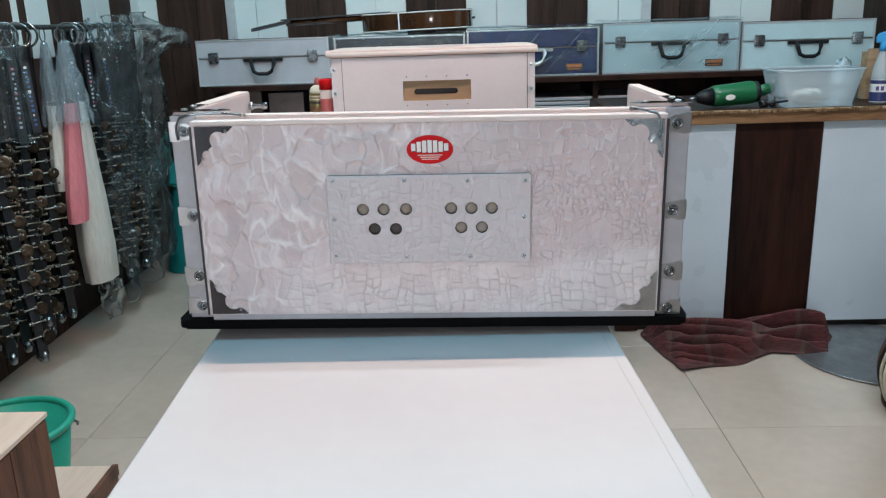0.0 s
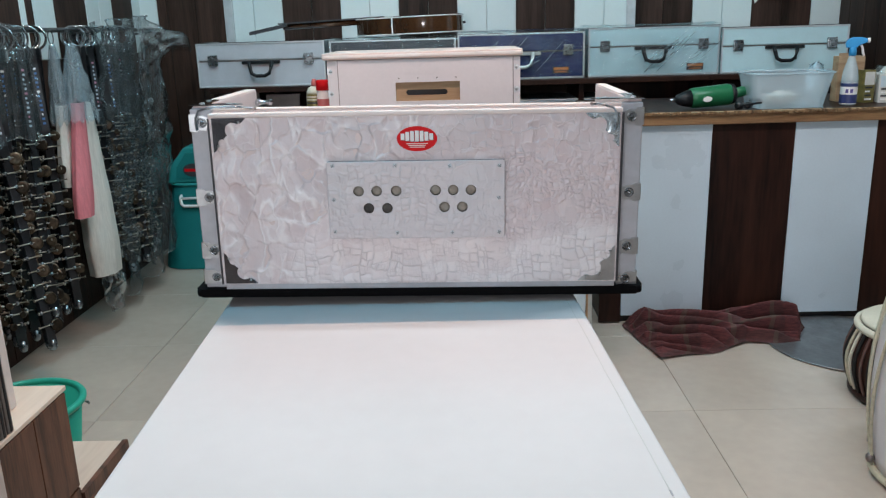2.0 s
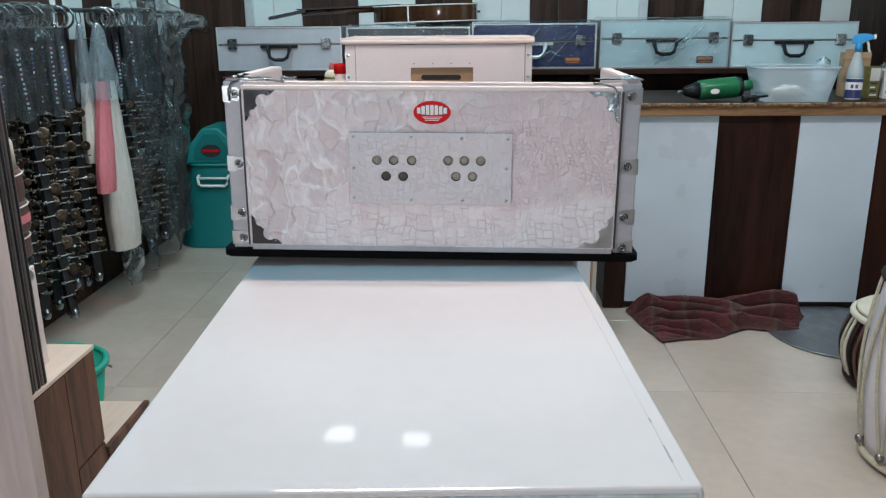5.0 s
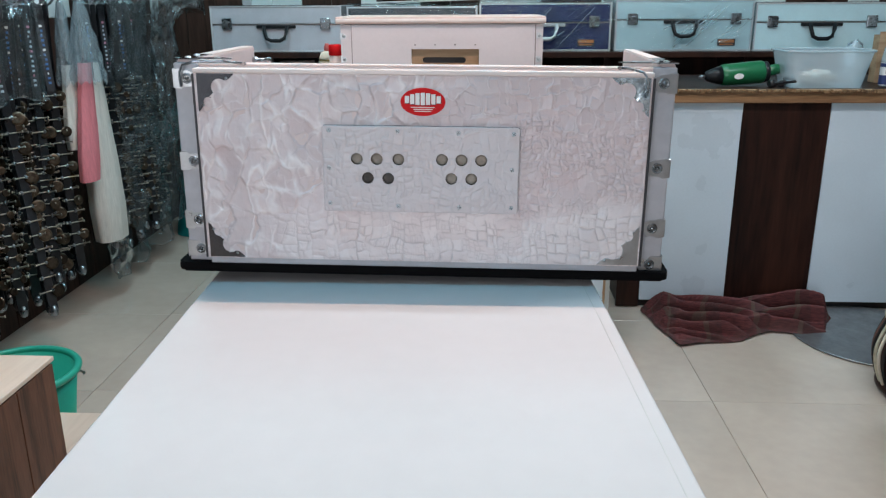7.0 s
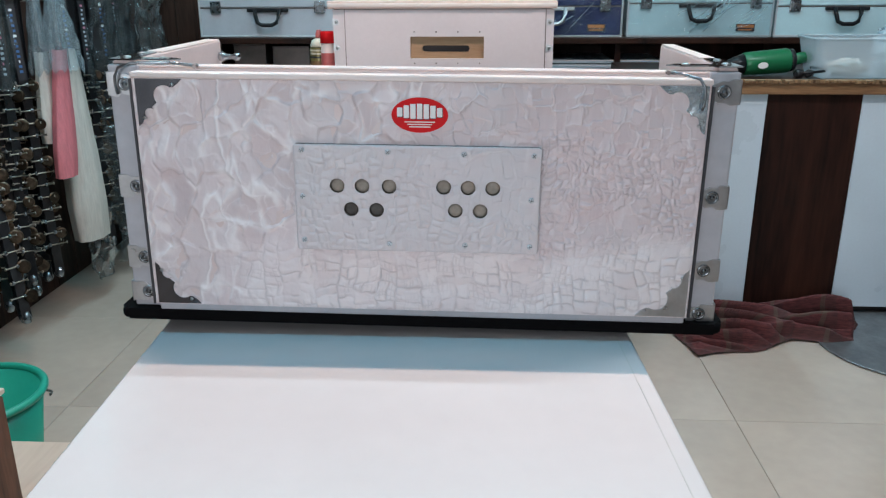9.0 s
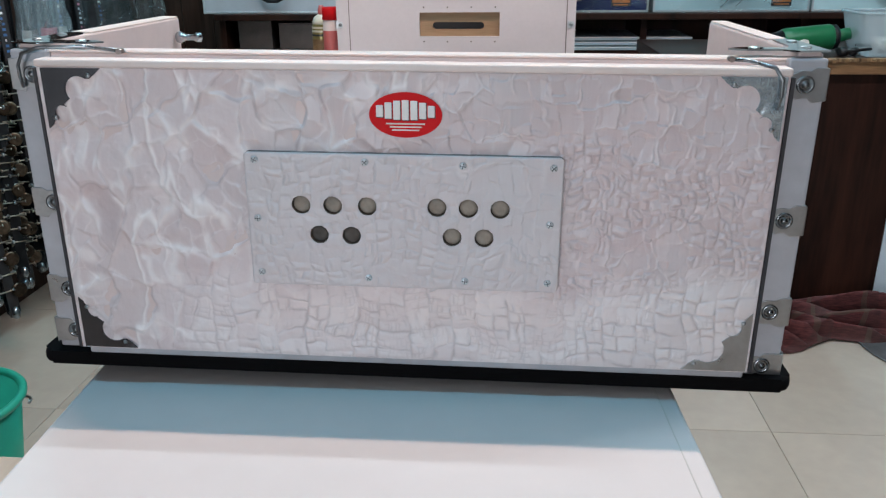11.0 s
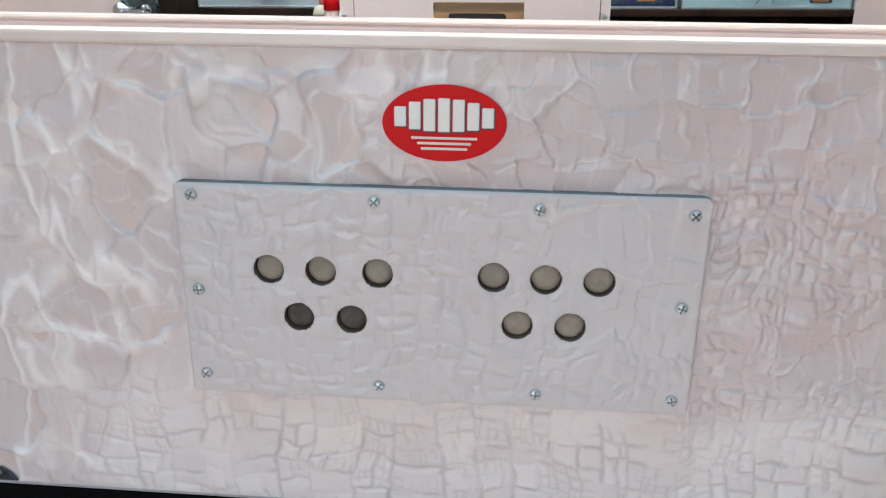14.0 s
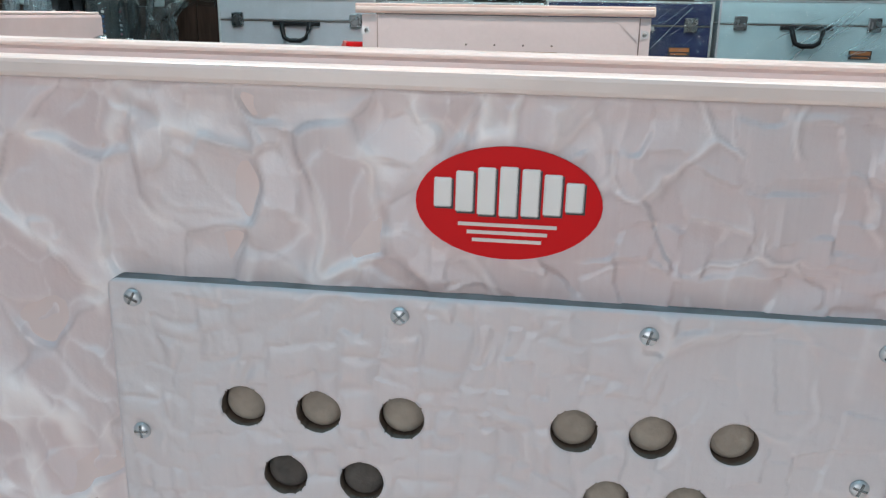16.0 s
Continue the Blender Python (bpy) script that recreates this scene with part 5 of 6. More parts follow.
def plastic_tub():
    t = thing("plastic_tub", pose(1.262, 3.075, 0.7990), "milky clear plastic tub holding crumpled white paper", "tub")

    def wall(u, v):
        a = 2 * math.pi * u
        k = 0.82 + 0.18 * v
        sx = math.copysign(abs(math.cos(a)) ** 0.35, math.cos(a)) * 0.152 * k
        sy = math.copysign(abs(math.sin(a)) ** 0.35, math.sin(a)) * 0.098 * k
        return Vector((sx, sy, 0.001 + 0.124 * v))

    b = B().sheet(wall, 64, 6, True)
    part("wall", b, "tub", t)
    part("bottom", B().box(-0.118, 0.118, -0.075, 0.075, 0.0, 0.003, 0.001, 1), "tub", t)
    pts = [wall(i / 64, 1.0) * 1.012 for i in range(64)]
    part("rim", B().tube([(p.x, p.y, 0.125) for p in pts], 0.0042, 8, True), "tub", t)
    c = thing("crumpled_paper", pose(1.257, 3.075, 0.8022), "crumpled white paper wad in the tub", "paper")
    random.seed(3)

    def wad(u, v):
        a, e = 2 * math.pi * u, math.pi * (v - 0.5)
        d = Vector((math.cos(a) * math.cos(e), math.sin(a) * math.cos(e), math.sin(e)))
        r = 1 + 0.45 * noise.noise(d * 2.3) + 0.2 * noise.noise(d * 6)
        return Vector((0.058 * d.x * r, 0.040 * d.y * r, max(0.0, 0.026 + 0.026 * d.z * r)))

    part("wad", B().sheet(wad, 28, 14, True), "paper", c)


plastic_tub()


def spray_bottle():
    s = thing("spray_bottle", pose(1.492, 3.06, 0.7995, 0, 0, -15), "clear spray bottle with a blue trigger and purple label", "spray bottle")
    part("bottle", B().lathe([(0.034, 0), (0.037, 0.006), (0.037, 0.095), (0.031, 0.130), (0.016, 0.168), (0.0135, 0.182)], 24), "tub", s)
    part("liquid", B().lathe([(0.031, 0.004), (0.033, 0.01), (0.033, 0.062), (0.0, 0.063)], 20), "sheet", s)
    part("dip_tube", B().tube([(0.012, 0.004, 0.064), (0.006, 0.002, 0.12), (0, 0, 0.18)], 0.0032, 8), "white", s)
    lb = part("label", B().lathe([(0.0376, 0.006), (0.0376, 0.082)], 24, caps=False), "white", s, "white and navy label")
    part("label_band", B().lathe([(0.0380, 0.008), (0.0380, 0.040)], 24, caps=False), "navy", lb)
    part("label_band", B().lathe([(0.0380, 0.068), (0.0380, 0.081)], 24, caps=False), "navy", lb)
    for x in (-0.014, 0.006):
        part("mark", B().box(x - 0.006, x + 0.006, -0.0392, -0.0360, 0.046, 0.060), "purple", lb)
    part("collar", B().lathe([(0.0165, 0.178), (0.0165, 0.196), (0.014, 0.206), (0.012, 0.210)], 18), "cyan", s)
    head = [(-0.030, 0.206), (-0.034, 0.222), (-0.026, 0.236), (-0.004, 0.243), (0.030, 0.243), (0.056, 0.238), (0.060, 0.226), (0.050, 0.221), (0.026, 0.219), (0.017, 0.207)]
    part("sprayer_head", B().prism(head[::-1], 0.022, pose(0, 0.011, 0, 90), 0.004, True), "cyan", s, "blue sprayer head with a long beak")
    part("nozzle", B().lathe([(0.009, 0), (0.009, 0.010), (0.005, 0.012)], 12, pose(0.058, 0, 0.231, 0, 90)), "white", s)
    part("trigger", B().tube([(0.030, 0, 0.220), (0.040, 0, 0.204), (0.043, 0, 0.188), (0.050, 0, 0.176)], 0.0055, 8), "white", s, "white trigger lever")
    s.scale = (0.78, 0.78, 1.0)


spray_bottle()


def wad_mesh(w, d, h, seed, rough=0.22):
    def f(u, v):
        a, e = 2 * math.pi * u, math.pi * (v - 0.5)
        p = Vector((math.cos(a) * math.cos(e), math.sin(a) * math.cos(e), math.sin(e)))
        r = 1 + rough * noise.noise(p * 1.9 + Vector((seed, 0, 0))) + rough * 0.6 * noise.noise(p * 5 + Vector((0, seed, 0)))
        return Vector((w * p.x * r, d * p.y * r, max(0.0, h * (1 + p.z * r))))
    return B().sheet(f, 30, 18, True)


for x, y, w, d, h, m, label in ((1.455, 3.27, 0.032, 0.04, 0.072, "sheet", "pale blue crumpled plastic bag on the counter"),
                                (1.70, 3.20, 0.055, 0.04, 0.062, "paper", "grey-white crumpled plastic packet on the counter"),
                                (1.80, 3.10, 0.05, 0.05, 0.055, "case_black", "black plastic bag on the counter")):
    p = thing("packet", pose(x, y, 0.799), label, "packet")
    part("bag", wad_mesh(w, d, h, x * 10, 0.42), m, p)
    part("film", wad_mesh(w * 1.06, d * 1.06, h * 1.04, x * 10 + 3, 0.42), "film", p)


def printed_carton(x, y, w, tall, turn, side, band, label):
    p = thing("printed_carton", pose(x, y, 0.799, 0, 0, turn), label, "carton", "cartons on the counter")
    part("carton_body", B().box(-w / 2, w / 2, 0, 0.045, 0, tall, 0.0015), side, p)
    part("print_panel", B().box(-w / 2 + 0.004, w / 2 - 0.004, -0.0012, 0.001, tall * 0.55, tall - 0.006), band, p)
    for k in range(4):
        part("mark", B().box(-w / 2 + 0.008, w / 2 - 0.010 - 0.004 * (k % 3), -0.0016, 0.001, 0.010 + k * tall * 0.12, 0.016 + k * tall * 0.12), "ink" if k % 2 else "white", p)


printed_carton(1.600, 3.13, 0.046, 0.120, 8, "olive", "paper", "small olive-brown printed carton with a pale top panel")
printed_carton(1.655, 3.11, 0.052, 0.105, -10, "paper", "sheet", "small white printed carton with dark lines")
p = thing("brown_carton", pose(1.560, 3.20, 0.799), "small brown carton standing on the counter", "carton")
part("carton_body", B().box(-0.050, 0.050, 0, 0.05, 0, 0.17, 0.002), "cardboard", p)
part("flap", B().box(-0.050, 0.012, 0.0, 0.004, 0.17, 0.182), "cardboard", p)

bag = thing("hanging_bag", pose(1.67, 4.20, 1.19), "white plastic bag hanging on the back wall", "plastic bag")


def bag_f(u, v):
    x = (u - 0.5) * 0.30 * (0.9 + 0.2 * math.sin(3 * v))
    low = 0.035 * abs(math.sin(2.5 * math.pi * u)) + 0.03 * u
    return Vector((x, 0.02 - 0.03 * math.sin(math.pi * u) - 0.012 * noise.noise(Vector((u * 8, v * 6, 1))), low + 0.30 * v))


part("bag", B().sheet(bag_f, 24, 14), "white", bag)
part("hook", B().lathe([(0.004, 0), (0.004, 0.05)], 8, pose(0, 0.03, 0.27, 90)), "steel", bag)


# ---- on the floor by the counter ----
def cloth():
    c = thing("cloth", pose(0, 0, 0.002), "crumpled maroon plaid cloth lying on the tile floor", "cloth")
    # outline by the near and far edge, from one end to the other
    near = [(0.665, 2.90), (0.700, 2.70), (0.728, 2.585), (0.83, 2.615), (0.95, 2.655), (1.06, 2.715), (1.16, 2.70), (1.255, 2.715), (1.30, 2.80)]
    far = [(0.675, 2.925), (0.735, 2.935), (0.80, 2.935), (0.90, 2.93), (1.00, 2.935), (1.10, 2.94), (1.19, 2.93), (1.27, 2.905), (1.315, 2.86)]

    def lerp(pts, u):
        k = min(len(pts) - 1.001, u * (len(pts) - 1))
        i = int(k)
        f = k - i
        return Vector((pts[i][0] * (1 - f) + pts[i + 1][0] * f, pts[i][1] * (1 - f) + pts[i + 1][1] * f, 0))

    def f(u, v):
        p = lerp(near, u) * (1 - v) + lerp(far, u) * v
        q = Vector((p.x * 3.0, p.y * 12 + 2.6 * p.x, 2.0))
        bend = 1.9 * noise.noise(q * 0.5) + 0.30 * noise.noise(q * 1.1 + Vector((7, 2, 0)))
        big = 0.5 + 0.5 * math.sin(10.5 * q.y + 2.4 * q.x + 4.6 * bend)
        mid = 0.5 + 0.5 * math.sin(21.0 * q.y - 3.0 * q.x + 8.0 * bend + 1)
        calm = 1 - 0.85 * math.exp(-((u - 0.24) / 0.18) ** 2 - (v / 0.40) ** 2)
        ends = max(0.0, min(1, 7 * min(u + 0.01, 1.01 - u)))
        lift = min(1, v * 5) * max(0.0, min(1, (1.0 - v) * 5)) * ends * calm
        ridge = 0.036 * math.exp(-((v - 0.72) / 0.16) ** 2) * (0.75 + 0.35 * math.sin(9 * u + 1)) * ends
        z = 0.003 + lift * (0.060 * big ** 1.6 + 0.026 * mid ** 1.4) + ridge + 0.006 * (noise.noise(q * 1.3) + 0.5) * ends
        edge = Vector((0.016 * noise.noise(q * 0.9), 0.018 * noise.noise(q * 1.1 + Vector((5, 0, 0))), 0)) * min(1, 6 * (1.02 - v))
        return p + edge + Vector((0, -0.032 * lift * big - 0.010 * lift * mid, max(0.002, z)))

    part("folds", B().sheet(f, 170, 90), "plaid", c)


cloth()
d = thing("metal_disc", pose(1.405, 2.705, 0.001), "large thin grey metal disc lying on the floor", "disc")
part("disc", B().lathe([(0.0, 0.001), (0.262, 0.001), (0.268, 0.003), (0.268, 0.007), (0.262, 0.005), (0.0, 0.004)], 96, caps=False), "disc_steel", d)


def barrel_drum(x, y, r_end, r_mid, height, shell, label, ropes, straps):
    d = thing("barrel_drum", pose(x, y, 0.0, 0, 0, 17), label, "drum", "drums on the floor")
    prof = [(r_end, 0.02)] + [(r_end + (r_mid - r_end) * math.sin(math.pi * k / 12), 0.02 + (height - 0.04) * k / 12) for k in range(1, 12)] + [(r_end, height - 0.02)]
    part("shell", B().lathe(prof, 48), shell, d)
    for z in (0.018, height - 0.018):
        part("hoop", B().tube([(1.03 * r_end * math.cos(6.2832 * i / 40), 1.03 * r_end * math.sin(6.2832 * i / 40), z) for i in range(40)], 0.0095 if ropes else 0.011, 10, True), ("rope" if z < 0.1 else "strap") if ropes else ("counter_dark" if z < 0.1 else "cream"), d, "bound hoop")
    part("drum_skin", B().lathe([(r_end * 1.0, height - 0.006), (r_end * 0.96, height + 0.003), (0.0, height + 0.004)], 40), "cream", d, "cream drum skin")
    n = 12
    if ropes:
        for i in range(n):
            for s in (0, 1):
                pts = []
                for k in range(13):
                    f = k / 12
                    a = 6.2832 * (i + 0.5 * (f if s else -f)) / n
                    rr = r_end + (r_mid - r_end) * math.sin(math.pi * f) + 0.007
                    pts.append((rr * math.cos(a), rr * math.sin(a), 0.02 + (height - 0.04) * f))
                part("rope", B().tube(pts, 0.0043, 6), "rope", d)
            a = 6.2832 * i / n
            part("rope_knot", B().lathe([(0.006, -0.012), (0.011, -0.004), (0.011, 0.006), (0.005, 0.012)], 8, pose((r_end + 0.014) * math.cos(a), (r_end + 0.014) * math.sin(a), 0.045)), "tracks", d)
    if straps:
        for i in range(45):
            a = 6.2832 * i / 45
            pts = [((r_end + (r_mid - r_end) * math.sin(math.pi * k / 12) + 0.003) * math.cos(a), (r_end + (r_mid - r_end) * math.sin(math.pi * k / 12) + 0.003) * math.sin(a), 0.02 + (height - 0.04) * k / 12) for k in range(13)]
            part("strap", B().tube(pts, 0.0056, 6), ("cream", "strap", "brown_can", "strap", "rope")[i % 5], d)
    return d


barrel_drum(1.260, 1.815, 0.180, 0.205, 0.505, "drum_white", "white barrel drum with cream rope bracing standing on end", True, False)
barrel_drum(1.415, 2.275, 0.172, 0.200, 0.240, "counter_dark", "dark drum with black and cream straps and a cream skin", False, True)
bd = thing("mark_panel", pose(1.110, 1.668, 0.34, 0, 0, -47), "small green and black printed tag on the drum", "tag")
part("tag", B().box(-0.03, 0.03, -0.004, 0.0, 0, 0.09), "ink", bd)
for i in range(4):
    part("mark", B().box(-0.02, 0.018 - 0.006 * (i % 2), -0.0055, -0.004, 0.012 + 0.018 * i, 0.020 + 0.018 * i), "mint", bd)
st = thing("low_stool", pose(1.72, 2.52, 0), "low orange-brown wooden stool beside the counter", "stool")
part("seat", B().box(-0.17, 0.17, -0.13, 0.13, 0.27, 0.295, 0.004), "orange_wood", st)
for a in (-1, 1):
    for c in (-1, 1):
        part("leg", B().box(a * 0.14 - 0.015, a * 0.14 + 0.015, c * 0.10 - 0.015, c * 0.10 + 0.015, 0, 0.27, 0.002), "orange_wood", st)
for x, z, m, label in ((1.66, 0.295, "mint", "green plastic bowl on the low stool"), (1.79, 0.295, "paper", "grey plastic bowl on the low stool")):
    bw = thing("bowl", pose(x, 2.50, z), label, "bowl")
    part("bowl", B().lathe([(0.035, 0.0), (0.05, 0.02), (0.062, 0.06), (0.066, 0.062), (0.060, 0.058), (0.045, 0.02), (0.0, 0.008)], 28, caps=False), m, bw)
    part("rim", B().tube([(0.064 * math.cos(6.2832 * i / 28), 0.064 * math.sin(6.2832 * i / 28), 0.061) for i in range(28)], 0.003, 6, True), m, bw)


# ---- steps, end panel and bucket by the near wall ----
def step_unit():
    s = thing("step_unit", pose(0, 0, 0), "two-step display unit in brown laminate with beige treads", "display step")
    part("upper_block", B().box(-1.40, -0.752, 1.252, 1.497, 0, 0.4365), "brown_lam", s)
    part("lower_block", B().box(-1.40, -0.748, 1.4975, 1.722, 0, 0.190), "brown_lam", s)
    part("upper_tread", B().box(-1.40, -0.746, 1.252, 1.503, 0.437, 0.447, 0.002), "beige_lam", s, "beige laminate tread")
    part("lower_tread", B().box(-1.40, -0.755, 1.4985, 1.724, 0.1905, 0.201, 0.001), "beige_lam", s, "beige laminate tread")
    part("tread_edge", B().box(-0.7545, -0.742, 1.50, 1.7265, 0.178, 0.2035, 0.001), "brown_lam", s, "dark edging strip")
    for y0, y1, z0, z1 in ((1.253, 1.372, 0, 0.434), (1.3745, 1.4955, 0.222, 0.434), (1.3745, 1.4955, 0, 0.2195)):
        part("board", B().box(-0.752, -0.7465, y0, y1, z0 + 0.002, z1, 0.001, 1), "brown_lam", s)
    for y0, y1 in ((1.499, 1.60), (1.6025, 1.722)):
        part("board", B().box(-0.748, -0.7435, y0, y1, 0.002, 0.177, 0.001, 1), "brown_lam", s)


step_unit()
e = thing("cabinet_end", pose(0, 0, 0), "blush wood cabinet end panel with brown metal door tracks", "cabinet")
part("end_panel", B().box(-1.30, -0.7405, 1.212, 1.2500, 0.0, 2.2, 0.003), "blush_lam", e)
part("panel_joint", B().box(-0.90, -0.7400, 1.2112, 1.2125, 0.727, 0.7285), "tracks", e)
for i in range(3):
    part("door_track", B().box(-0.795, -0.7480, 1.2530 + 0.022 * i, 1.2715 + 0.022 * i, 0.447, 2.2, 0.003), "tracks", e, "brown metal door track")
    part("track_slot", B().box(-0.7482, -0.7472, 1.2595 + 0.022 * i, 1.2655 + 0.022 * i, 0.449, 2.2), "black", e)


def bucket():
    b = thing("bucket", pose(-1.055, 1.842, 0), "open mint-green plastic bucket standing on the floor", "bucket")
    part("pail", B().lathe([(0.0, 0.004), (0.106, 0.0), (0.110, 0.01), (0.142, 0.240), (0.137, 0.240), (0.104, 0.014), (0.0, 0.012)], 48, caps=False), "mint", b)
    part("rim", B().tube([(0.144 * math.cos(6.2832 * i / 48), 0.144 * math.sin(6.2832 * i / 48), 0.238) for i in range(48)], 0.009, 10, True), "mint", b, "rolled rim")
    pts = [(0.154 * math.cos(radians(a)), 0.154 * math.sin(radians(a)), 0.215 - 0.05 * math.sin(radians(a - 20))) for a in range(20, 201, 12)]
    part("handle", B().tube(pts, 0.003, 8), "steel", b)


bucket()

can = thing("brown_canister", pose(-0.887, 1.400, 0.447), "tiered brown plastic canister with cream lid on a cream stand", "canister")
part("stand_leg", B().box(0.062, 0.092, -0.012, 0.012, 0.0, 0.205, 0.003), "pinkwhite", can, "cream stand leg")
part("stand_leg", B().box(-0.092, -0.062, -0.012, 0.012, 0.0, 0.205, 0.003), "pinkwhite", can, "cream stand leg")
part("stand_ring", B().tube([(0.080 * math.cos(6.2832 * k / 32), 0.080 * math.sin(6.2832 * k / 32), 0.205) for k in range(32)], 0.008, 8, True), "black", can, "dark stand ring")
z = 0.212
for i, (r, h) in enumerate(((0.086, 0.058), (0.090, 0.062), (0.088, 0.060))):
    part("canister", B().lathe([(r * (0.86 if i == 0 else 0.98), z), (r * 1.02, z + 0.010), (r * 1.0, z + h - 0.010), (r * 0.97, z + h)], 32), "brown_can", can)
    part("canister_rim", B().tube([(r * 1.01 * math.cos(6.2832 * k / 32), r * 1.01 * math.sin(6.2832 * k / 32), z + h - 0.010) for k in range(32)], 0.0018, 6, True), "paper", can)
    z += h
part("label", B().lathe([(0.0925, 0.290), (0.0925, 0.306)], 32, caps=False), "pink_cloth", can, "faded pink label band")
part("lid", B().lathe([(0.082, z), (0.080, z + 0.05), (0.070, z + 0.066), (0.0, z + 0.068)], 32), "cream", can, "cream lid")
part("knob", B().lathe([(0.005, -0.02), (0.005, 0.0), (0.013, 0.001), (0.014, 0.009), (0.011, 0.011), (0.009, 0.007), (0.0, 0.006)], 24, pose(0.098, -0.030, 0.198, 90, 0, 35)), "white", can, "white ribbed screw knob")


# ---- rail of hanging tongs along the side wall ----
RX, RZ = -1.425, 1.150
rail = thing("hanging_rail", pose(0, 0, 0), "dark steel rail fixed along the side wall", "rail")
part("bar", B().tube([(RX, 1.95, RZ), (RX, 3.0, RZ), (RX, 4.12, RZ)], 0.009, 12), "strip_steel", rail)
for y in (2.0, 2.75, 3.45, 4.05):
    part("wall_arm", B().tube([(XW + 0.012, y, RZ - 0.02), (RX - 0.03, y, RZ - 0.014), (RX, y, RZ)], 0.007, 8), "strip_steel", rail)
    part("wall_plate", B().box(XW + 0.0125, XW + 0.017, y - 0.02, y + 0.02, RZ - 0.05, RZ + 0.01, 0.001, 1), "strip_steel", rail)


def jingle_tongs(kind, shift=0.0):
    """Long steel tongs: a ring, two strips, cross pins with brass jingles. Hung from its ring at the origin."""
    t = thing("jingle_tongs", pose(0, 0, 0), "long dark steel tongs with brass jingles, hanging from a rail", "musical tongs", "tongs on the rail")
    part("ring", B().tube([(0, 0.040 * math.sin(6.2832 * i / 28), -0.028 + 0.040 * math.cos(6.2832 * i / 28)) for i in range(28)], 0.0042, 8, True), "chrome", t, "steel ring")
    part("cap", B().box(-0.011, 0.011, -0.017, 0.017, -0.098, -0.062, 0.003), "strip_steel", t)
    length = (1.02, 0.98, 1.0)[kind]
    j = (0.0215, 0.0185, 0.0125)[kind]
    for s in (-1, 1):
        part("strip", B().box(s * 0.0105 - 0.0016, s * 0.0105 + 0.0016, -0.0150, 0.0150, -length, -0.075, 0.001, 1), "strip_steel", t)
        part("tip", B().lathe([(0.0, 0), (0.009, 0.004), (0.013, 0.018), (0.008, 0.036), (0.0, 0.038)], 12, pose(s * 0.0105, 0, -length - 0.016)), "latch", t, "rounded dull steel tip")
    # name strip near the top, as plain blocks
    if kind != 2:
        nm = part("name_strip", B().box(0.0122, 0.0128, -0.0125, 0.0125, -0.345, -0.115), "ink", t)
        for i in range(13):
            part("mark", B().box(0.0126, 0.0135, -0.0048 + 0.002 * (i % 3 == 1), 0.0048 - 0.003 * (i % 4 == 2), -0.1355 - i * 0.0155, -0.128 - i * 0.0155, 0.0003, 1), ("sheet", "blue_ink", "white")[kind] if i % 5 else ("card_pink", "white", "sheet")[kind], nm)
    z = -0.36 - shift
    k = round(shift * 100)
    while z > -length + 0.06:
        s = 1 if k % 2 else -1
        reach = 0.020 + 0.006 * ((k * 5) % 3)
        pin = part("pin", B().lathe([(0.0044, -reach - 0.003), (0.0044, -reach), (0.0022, -reach), (0.0022, reach + 0.004), (0.0046, reach + 0.005), (0.0046, reach + 0.008)], 7, pose(0.015, 0.004, z, 90, 0, 4 * (k % 3 - 1))), "cream_pin", t)
        part("washer", B().lathe([(0.006, 0.0), (0.007, 0.004), (0.006, 0.008)], 8, pose(0.013, -0.012 * s, z, 90)), "latch", pin)
        if k % (2, 3, 1)[kind] == 0:
            part("jingle", B().lathe([(j * 0.25, 0.0), (j * 0.68, 0.0012), (j, 0.0), (j, 0.0008), (j * 0.68, 0.0020), (j * 0.25, 0.0008)], 16, pose(0.018, 0.024 * (1 if kind != 2 else s * 0.7), z - 0.004, 0, 84 + 4 * s, (k * 37) % 70 - 35)), "brass", pin)
        z -= (0.046, 0.040, 0.034)[kind]
        k += 1
    return t


random.seed(21)
PROTO = [jingle_tongs(k % 3, 0.019 * (k // 3)) for k in range(9)]
ys = [2.02, 2.10, 2.17, 2.25, 2.33, 2.41, 2.485, 2.55, 2.63, 2.70, 2.775, 2.845, 2.915, 3.185, 3.255, 3.33, 3.40, 3.48, 3.55, 3.63, 3.71]
placed = [0] * 9
for y in ys[:]:
    if y < 2.95 or y > 3.3:
        ys += [y + 0.04, y + 0.015]
for i, y in enumerate(ys):
    kind = ((0, 1, 0, 2, 1)[i % 5] if y < 3.0 else (2, 1, 2, 0)[i % 4]) + 3 * (i * 5 // 2 % 3)
    m = pose(RX + (random.uniform(-0.006, 0.012) if i < 21 else random.uniform(-0.075, -0.025)), y, RZ + 0.002, random.uniform(-3.0, 1.2), random.uniform(-8.5, -2.0), random.uniform(-32, 32) - 60)
    if not placed[kind]:
        PROTO[kind].matrix_basis = m
        placed[kind] = 1
    else:
        copy_thing(PROTO[kind], m)


